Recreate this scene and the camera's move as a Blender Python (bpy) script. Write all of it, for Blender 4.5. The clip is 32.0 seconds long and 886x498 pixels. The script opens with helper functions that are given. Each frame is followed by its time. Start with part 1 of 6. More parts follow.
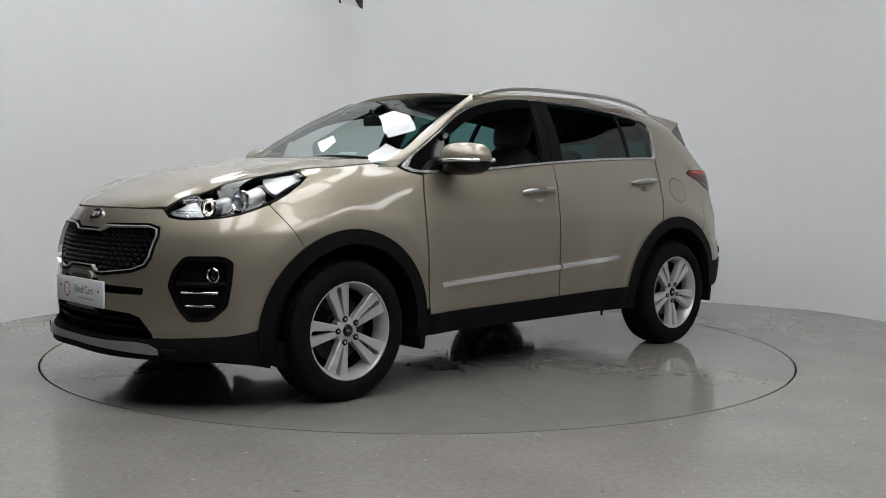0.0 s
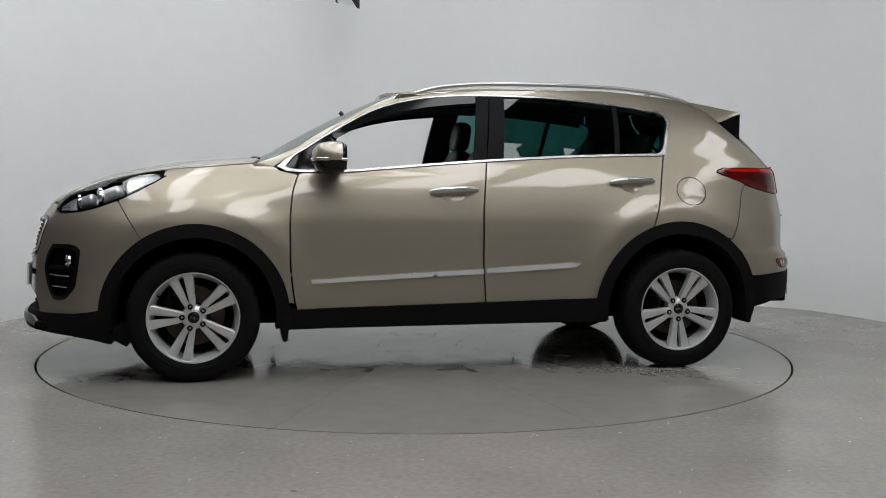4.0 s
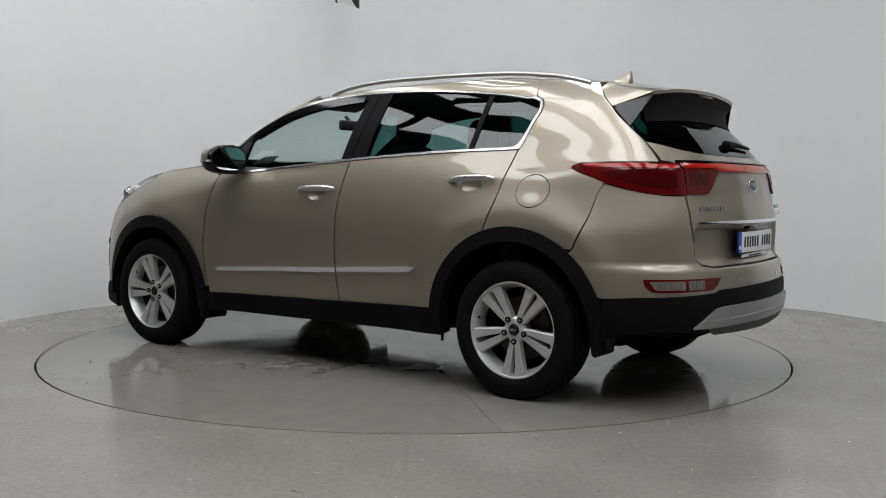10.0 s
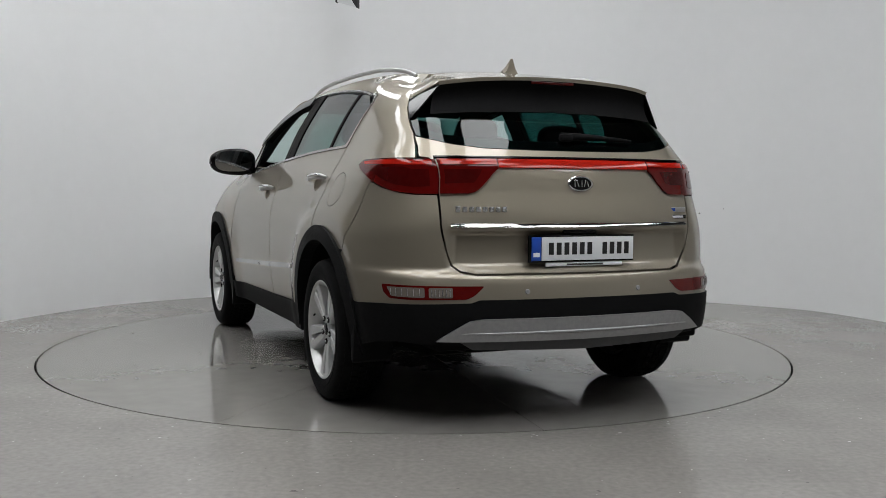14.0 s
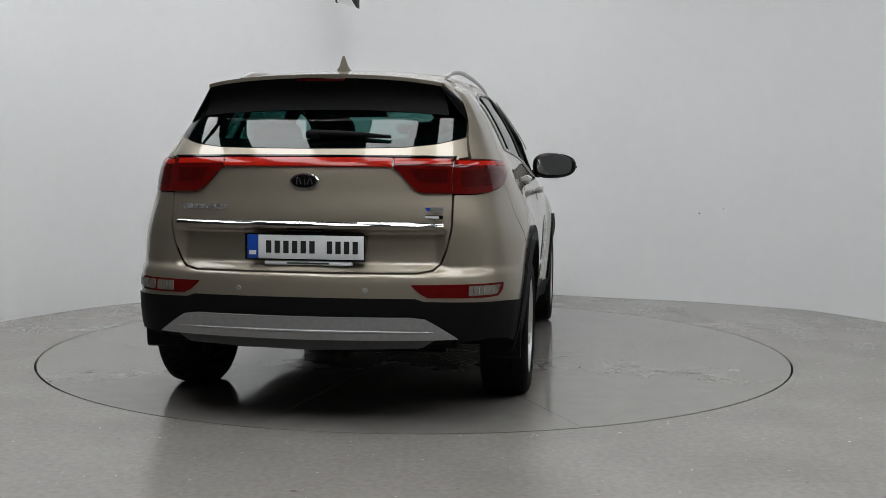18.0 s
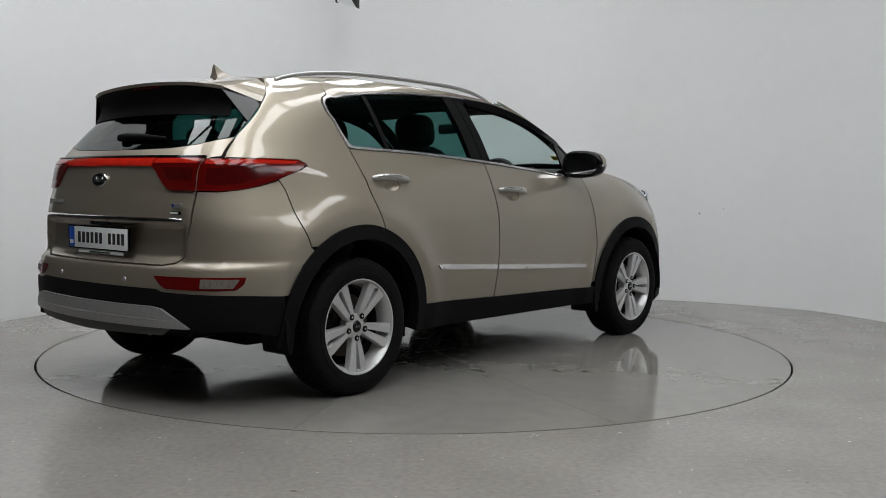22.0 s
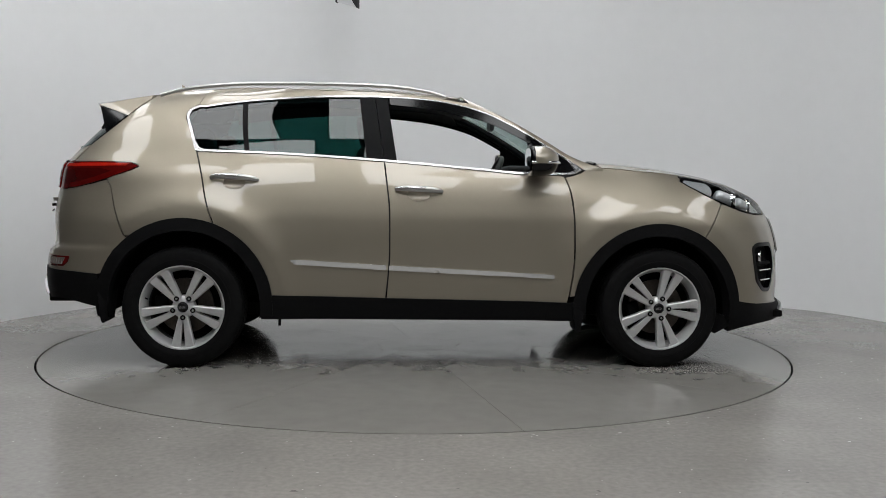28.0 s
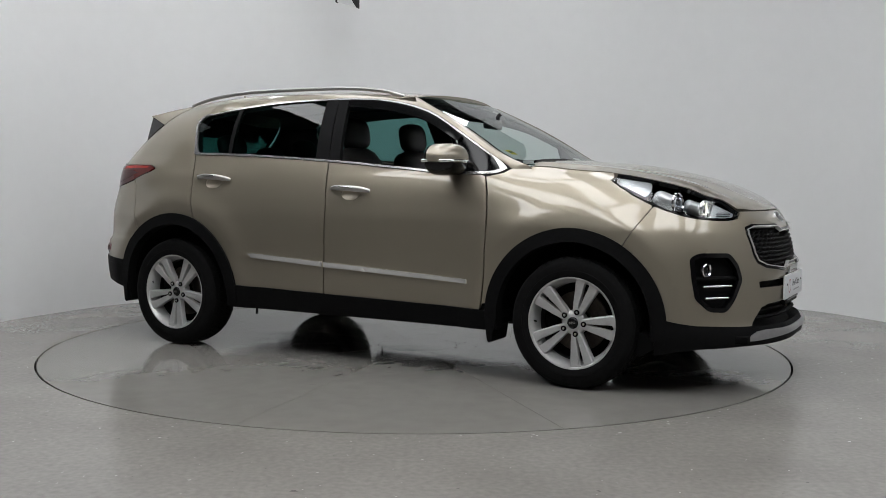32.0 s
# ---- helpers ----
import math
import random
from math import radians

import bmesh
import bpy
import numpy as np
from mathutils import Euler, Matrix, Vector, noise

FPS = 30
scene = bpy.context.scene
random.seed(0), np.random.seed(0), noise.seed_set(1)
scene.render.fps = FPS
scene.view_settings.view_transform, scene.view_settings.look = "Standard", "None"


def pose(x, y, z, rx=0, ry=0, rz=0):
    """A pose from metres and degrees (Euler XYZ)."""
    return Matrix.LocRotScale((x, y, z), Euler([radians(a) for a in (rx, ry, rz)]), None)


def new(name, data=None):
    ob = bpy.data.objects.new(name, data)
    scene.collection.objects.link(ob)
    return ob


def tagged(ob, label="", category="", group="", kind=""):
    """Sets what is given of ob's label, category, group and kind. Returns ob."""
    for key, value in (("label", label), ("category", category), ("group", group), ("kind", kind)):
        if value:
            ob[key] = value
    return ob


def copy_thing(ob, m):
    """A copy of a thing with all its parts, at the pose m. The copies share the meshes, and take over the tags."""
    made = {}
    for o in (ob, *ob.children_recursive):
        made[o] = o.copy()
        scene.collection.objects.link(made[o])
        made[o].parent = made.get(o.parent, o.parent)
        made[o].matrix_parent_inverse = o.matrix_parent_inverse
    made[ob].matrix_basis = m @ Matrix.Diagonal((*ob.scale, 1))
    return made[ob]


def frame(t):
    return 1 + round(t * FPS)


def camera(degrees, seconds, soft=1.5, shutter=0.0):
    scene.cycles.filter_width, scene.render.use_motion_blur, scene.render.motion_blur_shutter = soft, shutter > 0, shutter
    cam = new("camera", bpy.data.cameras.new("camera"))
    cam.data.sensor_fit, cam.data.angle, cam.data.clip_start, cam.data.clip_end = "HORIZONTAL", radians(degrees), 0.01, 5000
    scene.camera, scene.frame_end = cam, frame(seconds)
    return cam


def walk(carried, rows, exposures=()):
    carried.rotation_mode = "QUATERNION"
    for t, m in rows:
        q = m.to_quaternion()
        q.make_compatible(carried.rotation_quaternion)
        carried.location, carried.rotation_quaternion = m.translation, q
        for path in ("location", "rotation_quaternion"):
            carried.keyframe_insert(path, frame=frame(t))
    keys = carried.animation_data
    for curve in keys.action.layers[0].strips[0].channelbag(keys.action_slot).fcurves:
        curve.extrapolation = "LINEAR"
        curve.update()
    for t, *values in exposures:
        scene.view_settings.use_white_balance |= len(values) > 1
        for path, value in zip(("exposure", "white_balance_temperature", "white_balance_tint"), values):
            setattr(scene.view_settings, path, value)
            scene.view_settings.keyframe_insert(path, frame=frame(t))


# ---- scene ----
from mathutils.geometry import delaunay_2d_cdt as cdt

# The camera stands still on a tripod; its picture settles a little at the start.
LENS = 48.23
cam = camera(LENS, 32.0, soft=0.75)


def aim(drift):
    """The camera's pose, turned a little about the upright by drift degrees."""
    return pose(0, -6.286, 1.032, 90, 0, 0) @ pose(0, 0, 0, 0, -(1.4395 + drift), 0) @ pose(0, 0, 0, -3.7933, 0, 0) @ pose(0, 0, 0, 0, 0, 0.5074)


walk(cam, [(0.0, aim(-0.19)), (1.0, aim(-0.15)), (2.5, aim(-0.09)), (4.5, aim(0.0)), (8.0, aim(0.0)), (32.0, aim(0.0))])

# ---- light ----
world = bpy.data.worlds.new("studio_dim")
world.use_nodes = True
world.node_tree.nodes["Background"].inputs[0].default_value = (0.8, 0.9, 1.0, 1)
world.node_tree.nodes["Background"].inputs[1].default_value = 0.02
scene.world = world
PANEL_GLOW = 5.75
scene.view_settings.exposure = 0.0


# ---- materials ----
def mat(name, colour, rough=0.5, metal=0.0, coat=0.0, grain=0.0, grain_size=40.0, bump=0.0, bump_size=200.0, emit=0.0,
        transmission=0.0, ior=1.45, spec=0.5, blotch=0.0, blotch_size=2.0, alpha=1.0, dull=0.0, dull_size=2.0):
    """A procedural surface: colour varied at two scales, fine relief, gloss."""
    m = bpy.data.materials.new(name)
    m.use_nodes = True
    nt = m.node_tree
    b = nt.nodes["Principled BSDF"]
    b.inputs["Base Color"].default_value = (*colour, 1)
    b.inputs["Roughness"].default_value = rough
    b.inputs["Metallic"].default_value = metal
    b.inputs["Coat Weight"].default_value = coat
    b.inputs["Coat Roughness"].default_value = 0.015
    b.inputs["Coat IOR"].default_value = 1.52
    b.inputs["Transmission Weight"].default_value = transmission
    b.inputs["IOR"].default_value = ior
    b.inputs["Specular IOR Level"].default_value = spec
    b.inputs["Alpha"].default_value = alpha
    if emit:
        b.inputs["Emission Color"].default_value = (*colour, 1)
        b.inputs["Emission Strength"].default_value = emit
    tc = nt.nodes.new("ShaderNodeTexCoord")
    last = None
    for amount, size, detail in ((grain, grain_size, 4.0), (blotch, blotch_size, 5.0)):
        if not amount:
            continue
        n = nt.nodes.new("ShaderNodeTexNoise")
        n.inputs["Scale"].default_value = size
        n.inputs["Detail"].default_value = detail
        nt.links.new(tc.outputs["Object"], n.inputs["Vector"])
        mr = nt.nodes.new("ShaderNodeMapRange")
        mr.inputs[1].default_value, mr.inputs[2].default_value = 0.25, 0.75
        mr.inputs[3].default_value, mr.inputs[4].default_value = 1 - amount, 1 + amount
        nt.links.new(n.outputs["Fac"], mr.inputs[0])
        mx = nt.nodes.new("ShaderNodeMix")
        mx.data_type, mx.blend_type = "RGBA", "MULTIPLY"
        mx.inputs[0].default_value = 1.0
        if last is None:
            mx.inputs[6].default_value = (*colour, 1)
        else:
            nt.links.new(last, mx.inputs[6])
        nt.links.new(mr.outputs[0], mx.inputs[7])
        last = mx.outputs[2]
    if last is not None:
        nt.links.new(last, b.inputs["Base Color"])
    if dull:
        n = nt.nodes.new("ShaderNodeTexNoise")
        n.inputs["Scale"].default_value = dull_size
        n.inputs["Detail"].default_value = 7.0
        n.inputs["Roughness"].default_value = 0.65
        nt.links.new(tc.outputs["Object"], n.inputs["Vector"])
        mr = nt.nodes.new("ShaderNodeMapRange")
        mr.inputs[1].default_value, mr.inputs[2].default_value = 0.42, 0.68
        mr.inputs[3].default_value, mr.inputs[4].default_value = rough, rough + dull
        nt.links.new(n.outputs["Fac"], mr.inputs[0])
        nt.links.new(mr.outputs[0], b.inputs["Roughness"])
    if bump:
        n = nt.nodes.new("ShaderNodeTexNoise")
        n.inputs["Scale"].default_value = bump_size
        n.inputs["Detail"].default_value = 3.0
        nt.links.new(tc.outputs["Object"], n.inputs["Vector"])
        bp = nt.nodes.new("ShaderNodeBump")
        bp.inputs["Strength"].default_value = bump
        bp.inputs["Distance"].default_value = 0.002
        nt.links.new(n.outputs["Fac"], bp.inputs["Height"])
        nt.links.new(bp.outputs[0], b.inputs["Normal"])
    return m


PAINT = mat("champagne_metallic_paint", (0.300, 0.265, 0.210), rough=0.47, metal=0.74, coat=1.0, grain=0.05, grain_size=900, blotch=0.02, blotch_size=3)
BLACK = mat("black_textured_plastic", (0.0052, 0.0052, 0.0056), rough=0.6, grain=0.15, grain_size=60, bump=0.25, bump_size=900, spec=0.09)
GLOSSBLACK = mat("gloss_black_plastic", (0.004, 0.004, 0.0045), rough=0.1, spec=0.32, grain=0.05, grain_size=30)
STRIP = mat("polished_metal_strip", (0.66, 0.655, 0.64), rough=0.1, metal=0.5, grain=0.03, grain_size=50)
CHROME = mat("bright_chrome", (0.82, 0.82, 0.83), rough=0.07, metal=1.0, grain=0.03, grain_size=50)
BRIGHTTRIM = mat("satin_chrome_trim", (0.48, 0.48, 0.48), rough=0.26, metal=0.75, grain=0.03, grain_size=50)
SATIN = mat("satin_silver", (0.47, 0.465, 0.455), rough=0.32, metal=0.85, grain=0.05, grain_size=80)
SKID = mat("silver_painted_plastic", (0.34, 0.34, 0.345), rough=0.36, metal=0.65, grain=0.08, grain_size=60)
RIM = mat("silver_alloy", (0.52, 0.52, 0.517), rough=0.32, metal=0.45, coat=0.3, grain=0.05, grain_size=50)
RIMSHADE = mat("shaded_alloy", (0.06, 0.06, 0.062), rough=0.45, metal=0.6, grain=0.1, grain_size=50)
DISC = mat("brake_disc_steel", (0.10, 0.085, 0.075), rough=0.5, metal=0.9, grain=0.2, grain_size=60)
RUBBER = mat("tyre_rubber", (0.0055, 0.0055, 0.0057), rough=0.75, grain=0.25, grain_size=35, bump=0.3, bump_size=500, spec=0.1)


def glass(name, tint, ior=1.5, rough=0.0):
    """A thin pane: lets light through with a tint, and mirrors more at a grazing view."""
    m = bpy.data.materials.new(name)
    m.use_nodes = True
    nt = m.node_tree
    nt.nodes.remove(nt.nodes["Principled BSDF"])
    tr, gl = nt.nodes.new("ShaderNodeBsdfTransparent"), nt.nodes.new("ShaderNodeBsdfGlossy")
    tr.inputs["Color"].default_value = (*tint, 1)
    gl.inputs["Roughness"].default_value = rough
    lw, mx = nt.nodes.new("ShaderNodeLayerWeight"), nt.nodes.new("ShaderNodeMixShader")
    lw.inputs["Blend"].default_value = 0.5
    po, ad = nt.nodes.new("ShaderNodeMath"), nt.nodes.new("ShaderNodeMath")
    po.operation, ad.operation = "POWER", "MULTIPLY_ADD"
    po.inputs[1].default_value = 4.5
    f0 = ((ior - 1) / (ior + 1)) ** 2
    ad.inputs[1].default_value, ad.inputs[2].default_value = 0.9 - f0, f0
    nt.links.new(lw.outputs["Facing"], po.inputs[0])
    nt.links.new(po.outputs[0], ad.inputs[0])
    nt.links.new(ad.outputs[0], mx.inputs[0])
    nt.links.new(tr.outputs[0], mx.inputs[1])
    nt.links.new(gl.outputs[0], mx.inputs[2])
    nt.links.new(mx.outputs[0], nt.nodes["Material Output"].inputs["Surface"])
    return m


TINT = glass("privacy_glass", (0.10, 0.24, 0.225), 1.55)
CLEAR = glass("clear_glass", (0.62, 0.76, 0.73), 1.65)
LENSE = glass("clear_lens", (0.9, 0.92, 0.93), 1.5)
REDLENS = mat("red_lens", (0.085, 0.0026, 0.0022), rough=0.12, coat=0.3, spec=0.3, grain=0.1, grain_size=25)
REDBRIGHT = mat("bright_red_lens", (0.34, 0.012, 0.006), rough=0.12, coat=0.3, spec=0.3, grain=0.1, grain_size=25)
REDDARK = mat("dark_red_lens", (0.045, 0.0016, 0.0016), rough=0.15, coat=0.15, spec=0.3, grain=0.2, grain_size=30)
AMBERLENS = mat("frosted_clear_lens", (0.15, 0.13, 0.115), rough=0.2, coat=0.3, grain=0.1, grain_size=80)
REFLECTOR = mat("lamp_reflector", (0.8, 0.8, 0.82), rough=0.12, metal=1.0)
TRIM = mat("dark_interior_plastic", (0.02, 0.02, 0.021), rough=0.6, grain=0.1, grain_size=40, bump=0.2, bump_size=500)
SEAT = mat("black_leather", (0.022, 0.021, 0.02), rough=0.45, grain=0.2, grain_size=20, bump=0.3, bump_size=350)
LINER = mat("grey_headlining", (0.06, 0.06, 0.06), rough=0.9, grain=0.1, grain_size=80)
UNDER = mat("underbody_black", (0.005, 0.005, 0.005), spec=0.05, rough=0.8, grain=0.3, grain_size=20)
WHITE = mat("white_plastic", (0.75, 0.76, 0.78), rough=0.3, grain=0.02, grain_size=40)
INK = mat("black_ink", (0.012, 0.012, 0.012), rough=0.5, grain=0.05, grain_size=40)
BLUE = mat("blue_band", (0.01, 0.06, 0.36), rough=0.4, grain=0.04, grain_size=40)
REDINK = mat("dark_red_ink", (0.35, 0.02, 0.03), rough=0.4, grain=0.05, grain_size=40)
SOFTINK = mat("pale_grey_ink", (0.42, 0.42, 0.43), rough=0.5, grain=0.05, grain_size=40)
GREYINK = mat("grey_ink", (0.13, 0.13, 0.135), rough=0.5, grain=0.05, grain_size=40)
WALL = mat("white_painted_wall", (0.74, 0.745, 0.75), rough=0.65, grain=0.012, grain_size=9, blotch=0.02, blotch_size=0.8, bump=0.05, bump_size=60)
CEIL = mat("ceiling_paint", (0.62, 0.63, 0.64), rough=0.8, grain=0.02, grain_size=8, blotch=0.03, blotch_size=0.7)
PALEBOUNCE = mat("pale_bounce_wall", (0.6, 0.595, 0.58), rough=0.8, grain=0.05, grain_size=4, blotch=0.1, blotch_size=0.5)
HALL = mat("grey_hall_wall", (0.085, 0.085, 0.087), rough=0.8, grain=0.1, grain_size=4, blotch=0.2, blotch_size=0.5)
DARKROOM = mat("dark_hall_ceiling", (0.05, 0.05, 0.052), rough=0.8, grain=0.2, grain_size=4)
FLOOR = mat("grey_epoxy_floor", (0.212, 0.201, 0.186), rough=0.2, dull=0.05, dull_size=1.1, spec=0.42, grain=0.12, grain_size=38, blotch=0.12, blotch_size=1.7, bump=0.10, bump_size=55)
DISCFLOOR = mat("turntable_epoxy", (0.205, 0.196, 0.182), rough=0.065, spec=0.62, dull=0.10, dull_size=1.6, grain=0.06, grain_size=9, blotch=0.07, blotch_size=1.1, bump=0.04, bump_size=25)
GAP = mat("dark_gap", (0.012, 0.012, 0.012), rough=0.8, grain=0.2, grain_size=20)
DUST = mat("pale_dust", (0.31, 0.30, 0.285), spec=0.1, rough=0.8, grain=0.15, grain_size=50)
STAIN = mat("dirt_mark", (0.075, 0.07, 0.062), spec=0.08, rough=0.6, grain=0.2, grain_size=50)
BULB = mat("lit_bulb", (1.0, 0.9, 0.74), emit=3.0)
BEAM = mat("lit_beam_source", (1.0, 0.93, 0.84), emit=5500.0)
GLOW = mat("light_panel_glow", (0.97, 0.985, 1.0), emit=PANEL_GLOW)


# ---- mesh tools ----
def curve(*pts):
    """A smooth function through (x, y) pairs, without overshoot; takes numbers or arrays."""
    xs, ys = np.array(sorted(pts), dtype=float).T
    h, d = np.diff(xs), np.diff(ys) / np.diff(xs)
    m = np.zeros(len(xs))
    m[0], m[-1] = d[0], d[-1]
    for i in range(1, len(xs) - 1):
        if d[i - 1] * d[i] > 0:
            w1, w2 = 2 * h[i] + h[i - 1], h[i] + 2 * h[i - 1]
            m[i] = (w1 + w2) / (w1 / d[i - 1] + w2 / d[i])

    def f(x):
        x = np.asarray(x, dtype=float)
        xc = np.clip(x, xs[0], xs[-1])
        i = np.clip(np.searchsorted(xs, xc) - 1, 0, len(xs) - 2)
        t = (xc - xs[i]) / h[i]
        y = ((1 + 2 * t) * (1 - t) ** 2 * ys[i] + t * (1 - t) ** 2 * h[i] * m[i]
             + t * t * (3 - 2 * t) * ys[i + 1] + t * t * (t - 1) * h[i] * m[i + 1])
        return y + np.where(x > xs[-1], (x - xs[-1]) * m[-1], 0) + np.where(x < xs[0], (x - xs[0]) * m[0], 0)
    return f


def part(name, me, material, parent, label=""):
    """Links a mesh or a bmesh as one object under a thing or a part."""
    if isinstance(me, bmesh.types.BMesh):
        bm, me = me, bpy.data.meshes.new(name)
        bm.to_mesh(me)
        bm.free()
    if not me.materials:
        me.materials.append(material)
    ob = new(name, me)
    ob.parent = parent
    if label:
        tagged(ob, label)
    return ob


def smooth(me, angle=35):
    me.shade_smooth()
    me.set_sharp_from_angle(angle=radians(angle))
    return me


def inside(px, py, poly):
    """Which of the points lie in the polygon."""
    poly = np.asarray(poly)
    c = np.zeros(len(px), dtype=bool)
    j = len(poly) - 1
    for i in range(len(poly)):
        (xi, yi), (xj, yj) = poly[i], poly[j]
        if yi != yj:
            c ^= ((yi > py) != (yj > py)) & (px < (xj - xi) * (py - yi) / (yj - yi) + xi)
        j = i
    return c


def resample(poly, h):
    out = []
    n = len(poly)
    for i in range(n):
        a, b = np.array(poly[i], float), np.array(poly[(i + 1) % n], float)
        k = max(1, int(math.ceil(np.hypot(*(b - a)) / h)))
        out += [tuple(a + (b - a) * j / k) for j in range(k)]
    return out


def round_poly(pts, r, n=5):
    """The polygon with each corner rounded; r is a number or one per corner."""
    out = []
    m = len(pts)
    for i in range(m):
        a, b, c = (np.array(pts[(i + k) % m], float) for k in (-1, 0, 1))
        ri = r[i] if isinstance(r, (list, tuple)) else r
        u, v = a - b, c - b
        lu, lv = np.hypot(*u), np.hypot(*v)
        ri = min(ri, lu * 0.49, lv * 0.49)
        if ri < 1e-5:
            out.append(tuple(b))
            continue
        p, q = b + u / lu * ri, b + v / lv * ri
        for k in range(n + 1):
            t = k / n
            out.append(tuple((1 - t) ** 2 * p + 2 * t * (1 - t) * b + t * t * q))
    return out


def normals_of(surf, uv, e=0.004):
    u, v = uv[:, 0], uv[:, 1]
    du = surf(u + e, v) - surf(u - e, v)
    dv = surf(u, v + e) - surf(u, v - e)
    n = np.cross(du, dv)
    n /= np.linalg.norm(n, axis=1)[:, None] + 1e-12
    return n


def sheet(name, poly, surf, out_dir, h=0.03, depth=0.026, holes=(), off=0.0, step=0.0):
    """A mesh of the polygon's part of a surface surf(u, v), with its true normals, standing off by off, with edges turned in by depth.
    out_dir(P) gives a rough outward direction. step: the width of a rounded rim."""
    loops = [resample(p, h) for p in (poly, *holes)]
    pts, edges = [], []
    for lp in loops:
        k = len(pts)
        pts += lp
        edges += [(k + i, k + (i + 1) % len(lp)) for i in range(len(lp))]
    arr = np.array(loops[0])
    lo, hi = arr.min(0), arr.max(0)
    gx, gy = np.meshgrid(np.arange(lo[0] + h * 0.5, hi[0], h), np.arange(lo[1] + h * 0.5, hi[1], h))
    g = np.stack([gx.ravel(), gy.ravel()], 1)
    ok = inside(g[:, 0], g[:, 1], loops[0])
    for lp in loops[1:]:
        ok &= ~inside(g[:, 0], g[:, 1], lp)
    g = g[ok]
    bp = np.array(pts)
    if len(g):
        near = np.array([np.min((bp[:, 0] - q[0]) ** 2 + (bp[:, 1] - q[1]) ** 2) for q in g])
        g = g[near > (0.45 * h) ** 2]
    allp = [Vector(p) for p in pts] + [Vector(p) for p in g]
    vs, _, fs, *_ = cdt(allp, edges, [], 0, 1e-6)
    uv = np.array([(v.x, v.y) for v in vs])
    tri = np.array([f for f in fs if len(f) == 3])
    cen = uv[tri].mean(1)
    ok = inside(cen[:, 0], cen[:, 1], loops[0])
    for lp in loops[1:]:
        ok &= ~inside(cen[:, 0], cen[:, 1], lp)
    tri = tri[ok]
    P = surf(uv[:, 0], uv[:, 1])
    N = normals_of(surf, uv)
    flip = np.sum(N * out_dir(P), 1) < 0
    N[flip] *= -1
    P = P + N * off
    a, b, c = P[tri[:, 0]], P[tri[:, 1]], P[tri[:, 2]]
    wrong = np.sum(np.cross(b - a, c - a) * N[tri[:, 0]], 1) < 0
    tri[wrong] = tri[wrong][:, ::-1]
    # the open edges turn inwards
    seen = {}
    for t in tri:
        for i in range(3):
            e = (int(t[i]), int(t[(i + 1) % 3]))
            seen[e] = seen.get(e, 0) + 1
    rim = [e for e in seen if (e[1], e[0]) not in seen]
    verts, faces, ln = [tuple(p) for p in P], [tuple(int(i) for i in t) for t in tri], []
    for t in tri:
        ln += [tuple(N[i]) for i in t]
    if depth:
        for a_, b_ in rim:
            side = np.cross(P[b_] - P[a_], N[a_])
            side /= np.linalg.norm(side) + 1e-12
            k = len(verts)
            verts += [tuple(P[b_]), tuple(P[a_]), tuple(P[a_] - N[a_] * depth), tuple(P[b_] - N[b_] * depth)]
            faces.append((k, k + 1, k + 2, k + 3))
            ln += [tuple(side)] * 4
    me = bpy.data.meshes.new(name)
    me.from_pydata(verts, [], faces)
    me.shade_smooth()
    me.normals_split_custom_set(ln)
    return me


def lathe(name, prof, n=64, axis="y"):
    """A turned body: prof is (radius, along) pairs, about the y axis."""
    vs, fs = [], []
    m = len(prof)
    for i in range(n):
        a = 2 * math.pi * i / n
        for r, y in prof:
            vs.append((r * math.cos(a), y, r * math.sin(a)))
    for i in range(n):
        j = (i + 1) % n
        for k in range(m - 1):
            fs.append((i * m + k, j * m + k, j * m + k + 1, i * m + k + 1))
    me = bpy.data.meshes.new(name)
    me.from_pydata(vs, [], fs)
    bm = bmesh.new()
    bm.from_mesh(me)
    bmesh.ops.recalc_face_normals(bm, faces=bm.faces)
    bmesh.ops.remove_doubles(bm, verts=bm.verts, dist=1e-5)
    bm.to_mesh(me)
    bm.free()
    return smooth(me)


def box_bm(sx, sy, sz, at=(0, 0, 0), bevel=0.0, seg=2, turn=None):
    bm = bmesh.new()
    bmesh.ops.create_cube(bm, size=1)
    bmesh.ops.scale(bm, vec=(sx, sy, sz), verts=bm.verts)
    if bevel:
        bmesh.ops.bevel(bm, geom=list(bm.edges), offset=bevel, segments=seg, affect="EDGES", profile=0.5)
    if turn is not None:
        bmesh.ops.transform(bm, matrix=turn, verts=bm.verts)
    bmesh.ops.translate(bm, vec=at, verts=bm.verts)
    return bm


def as_mesh(name, bm, angle=35):
    me = bpy.data.meshes.new(name)
    bm.to_mesh(me)
    bm.free()
    return smooth(me, angle)


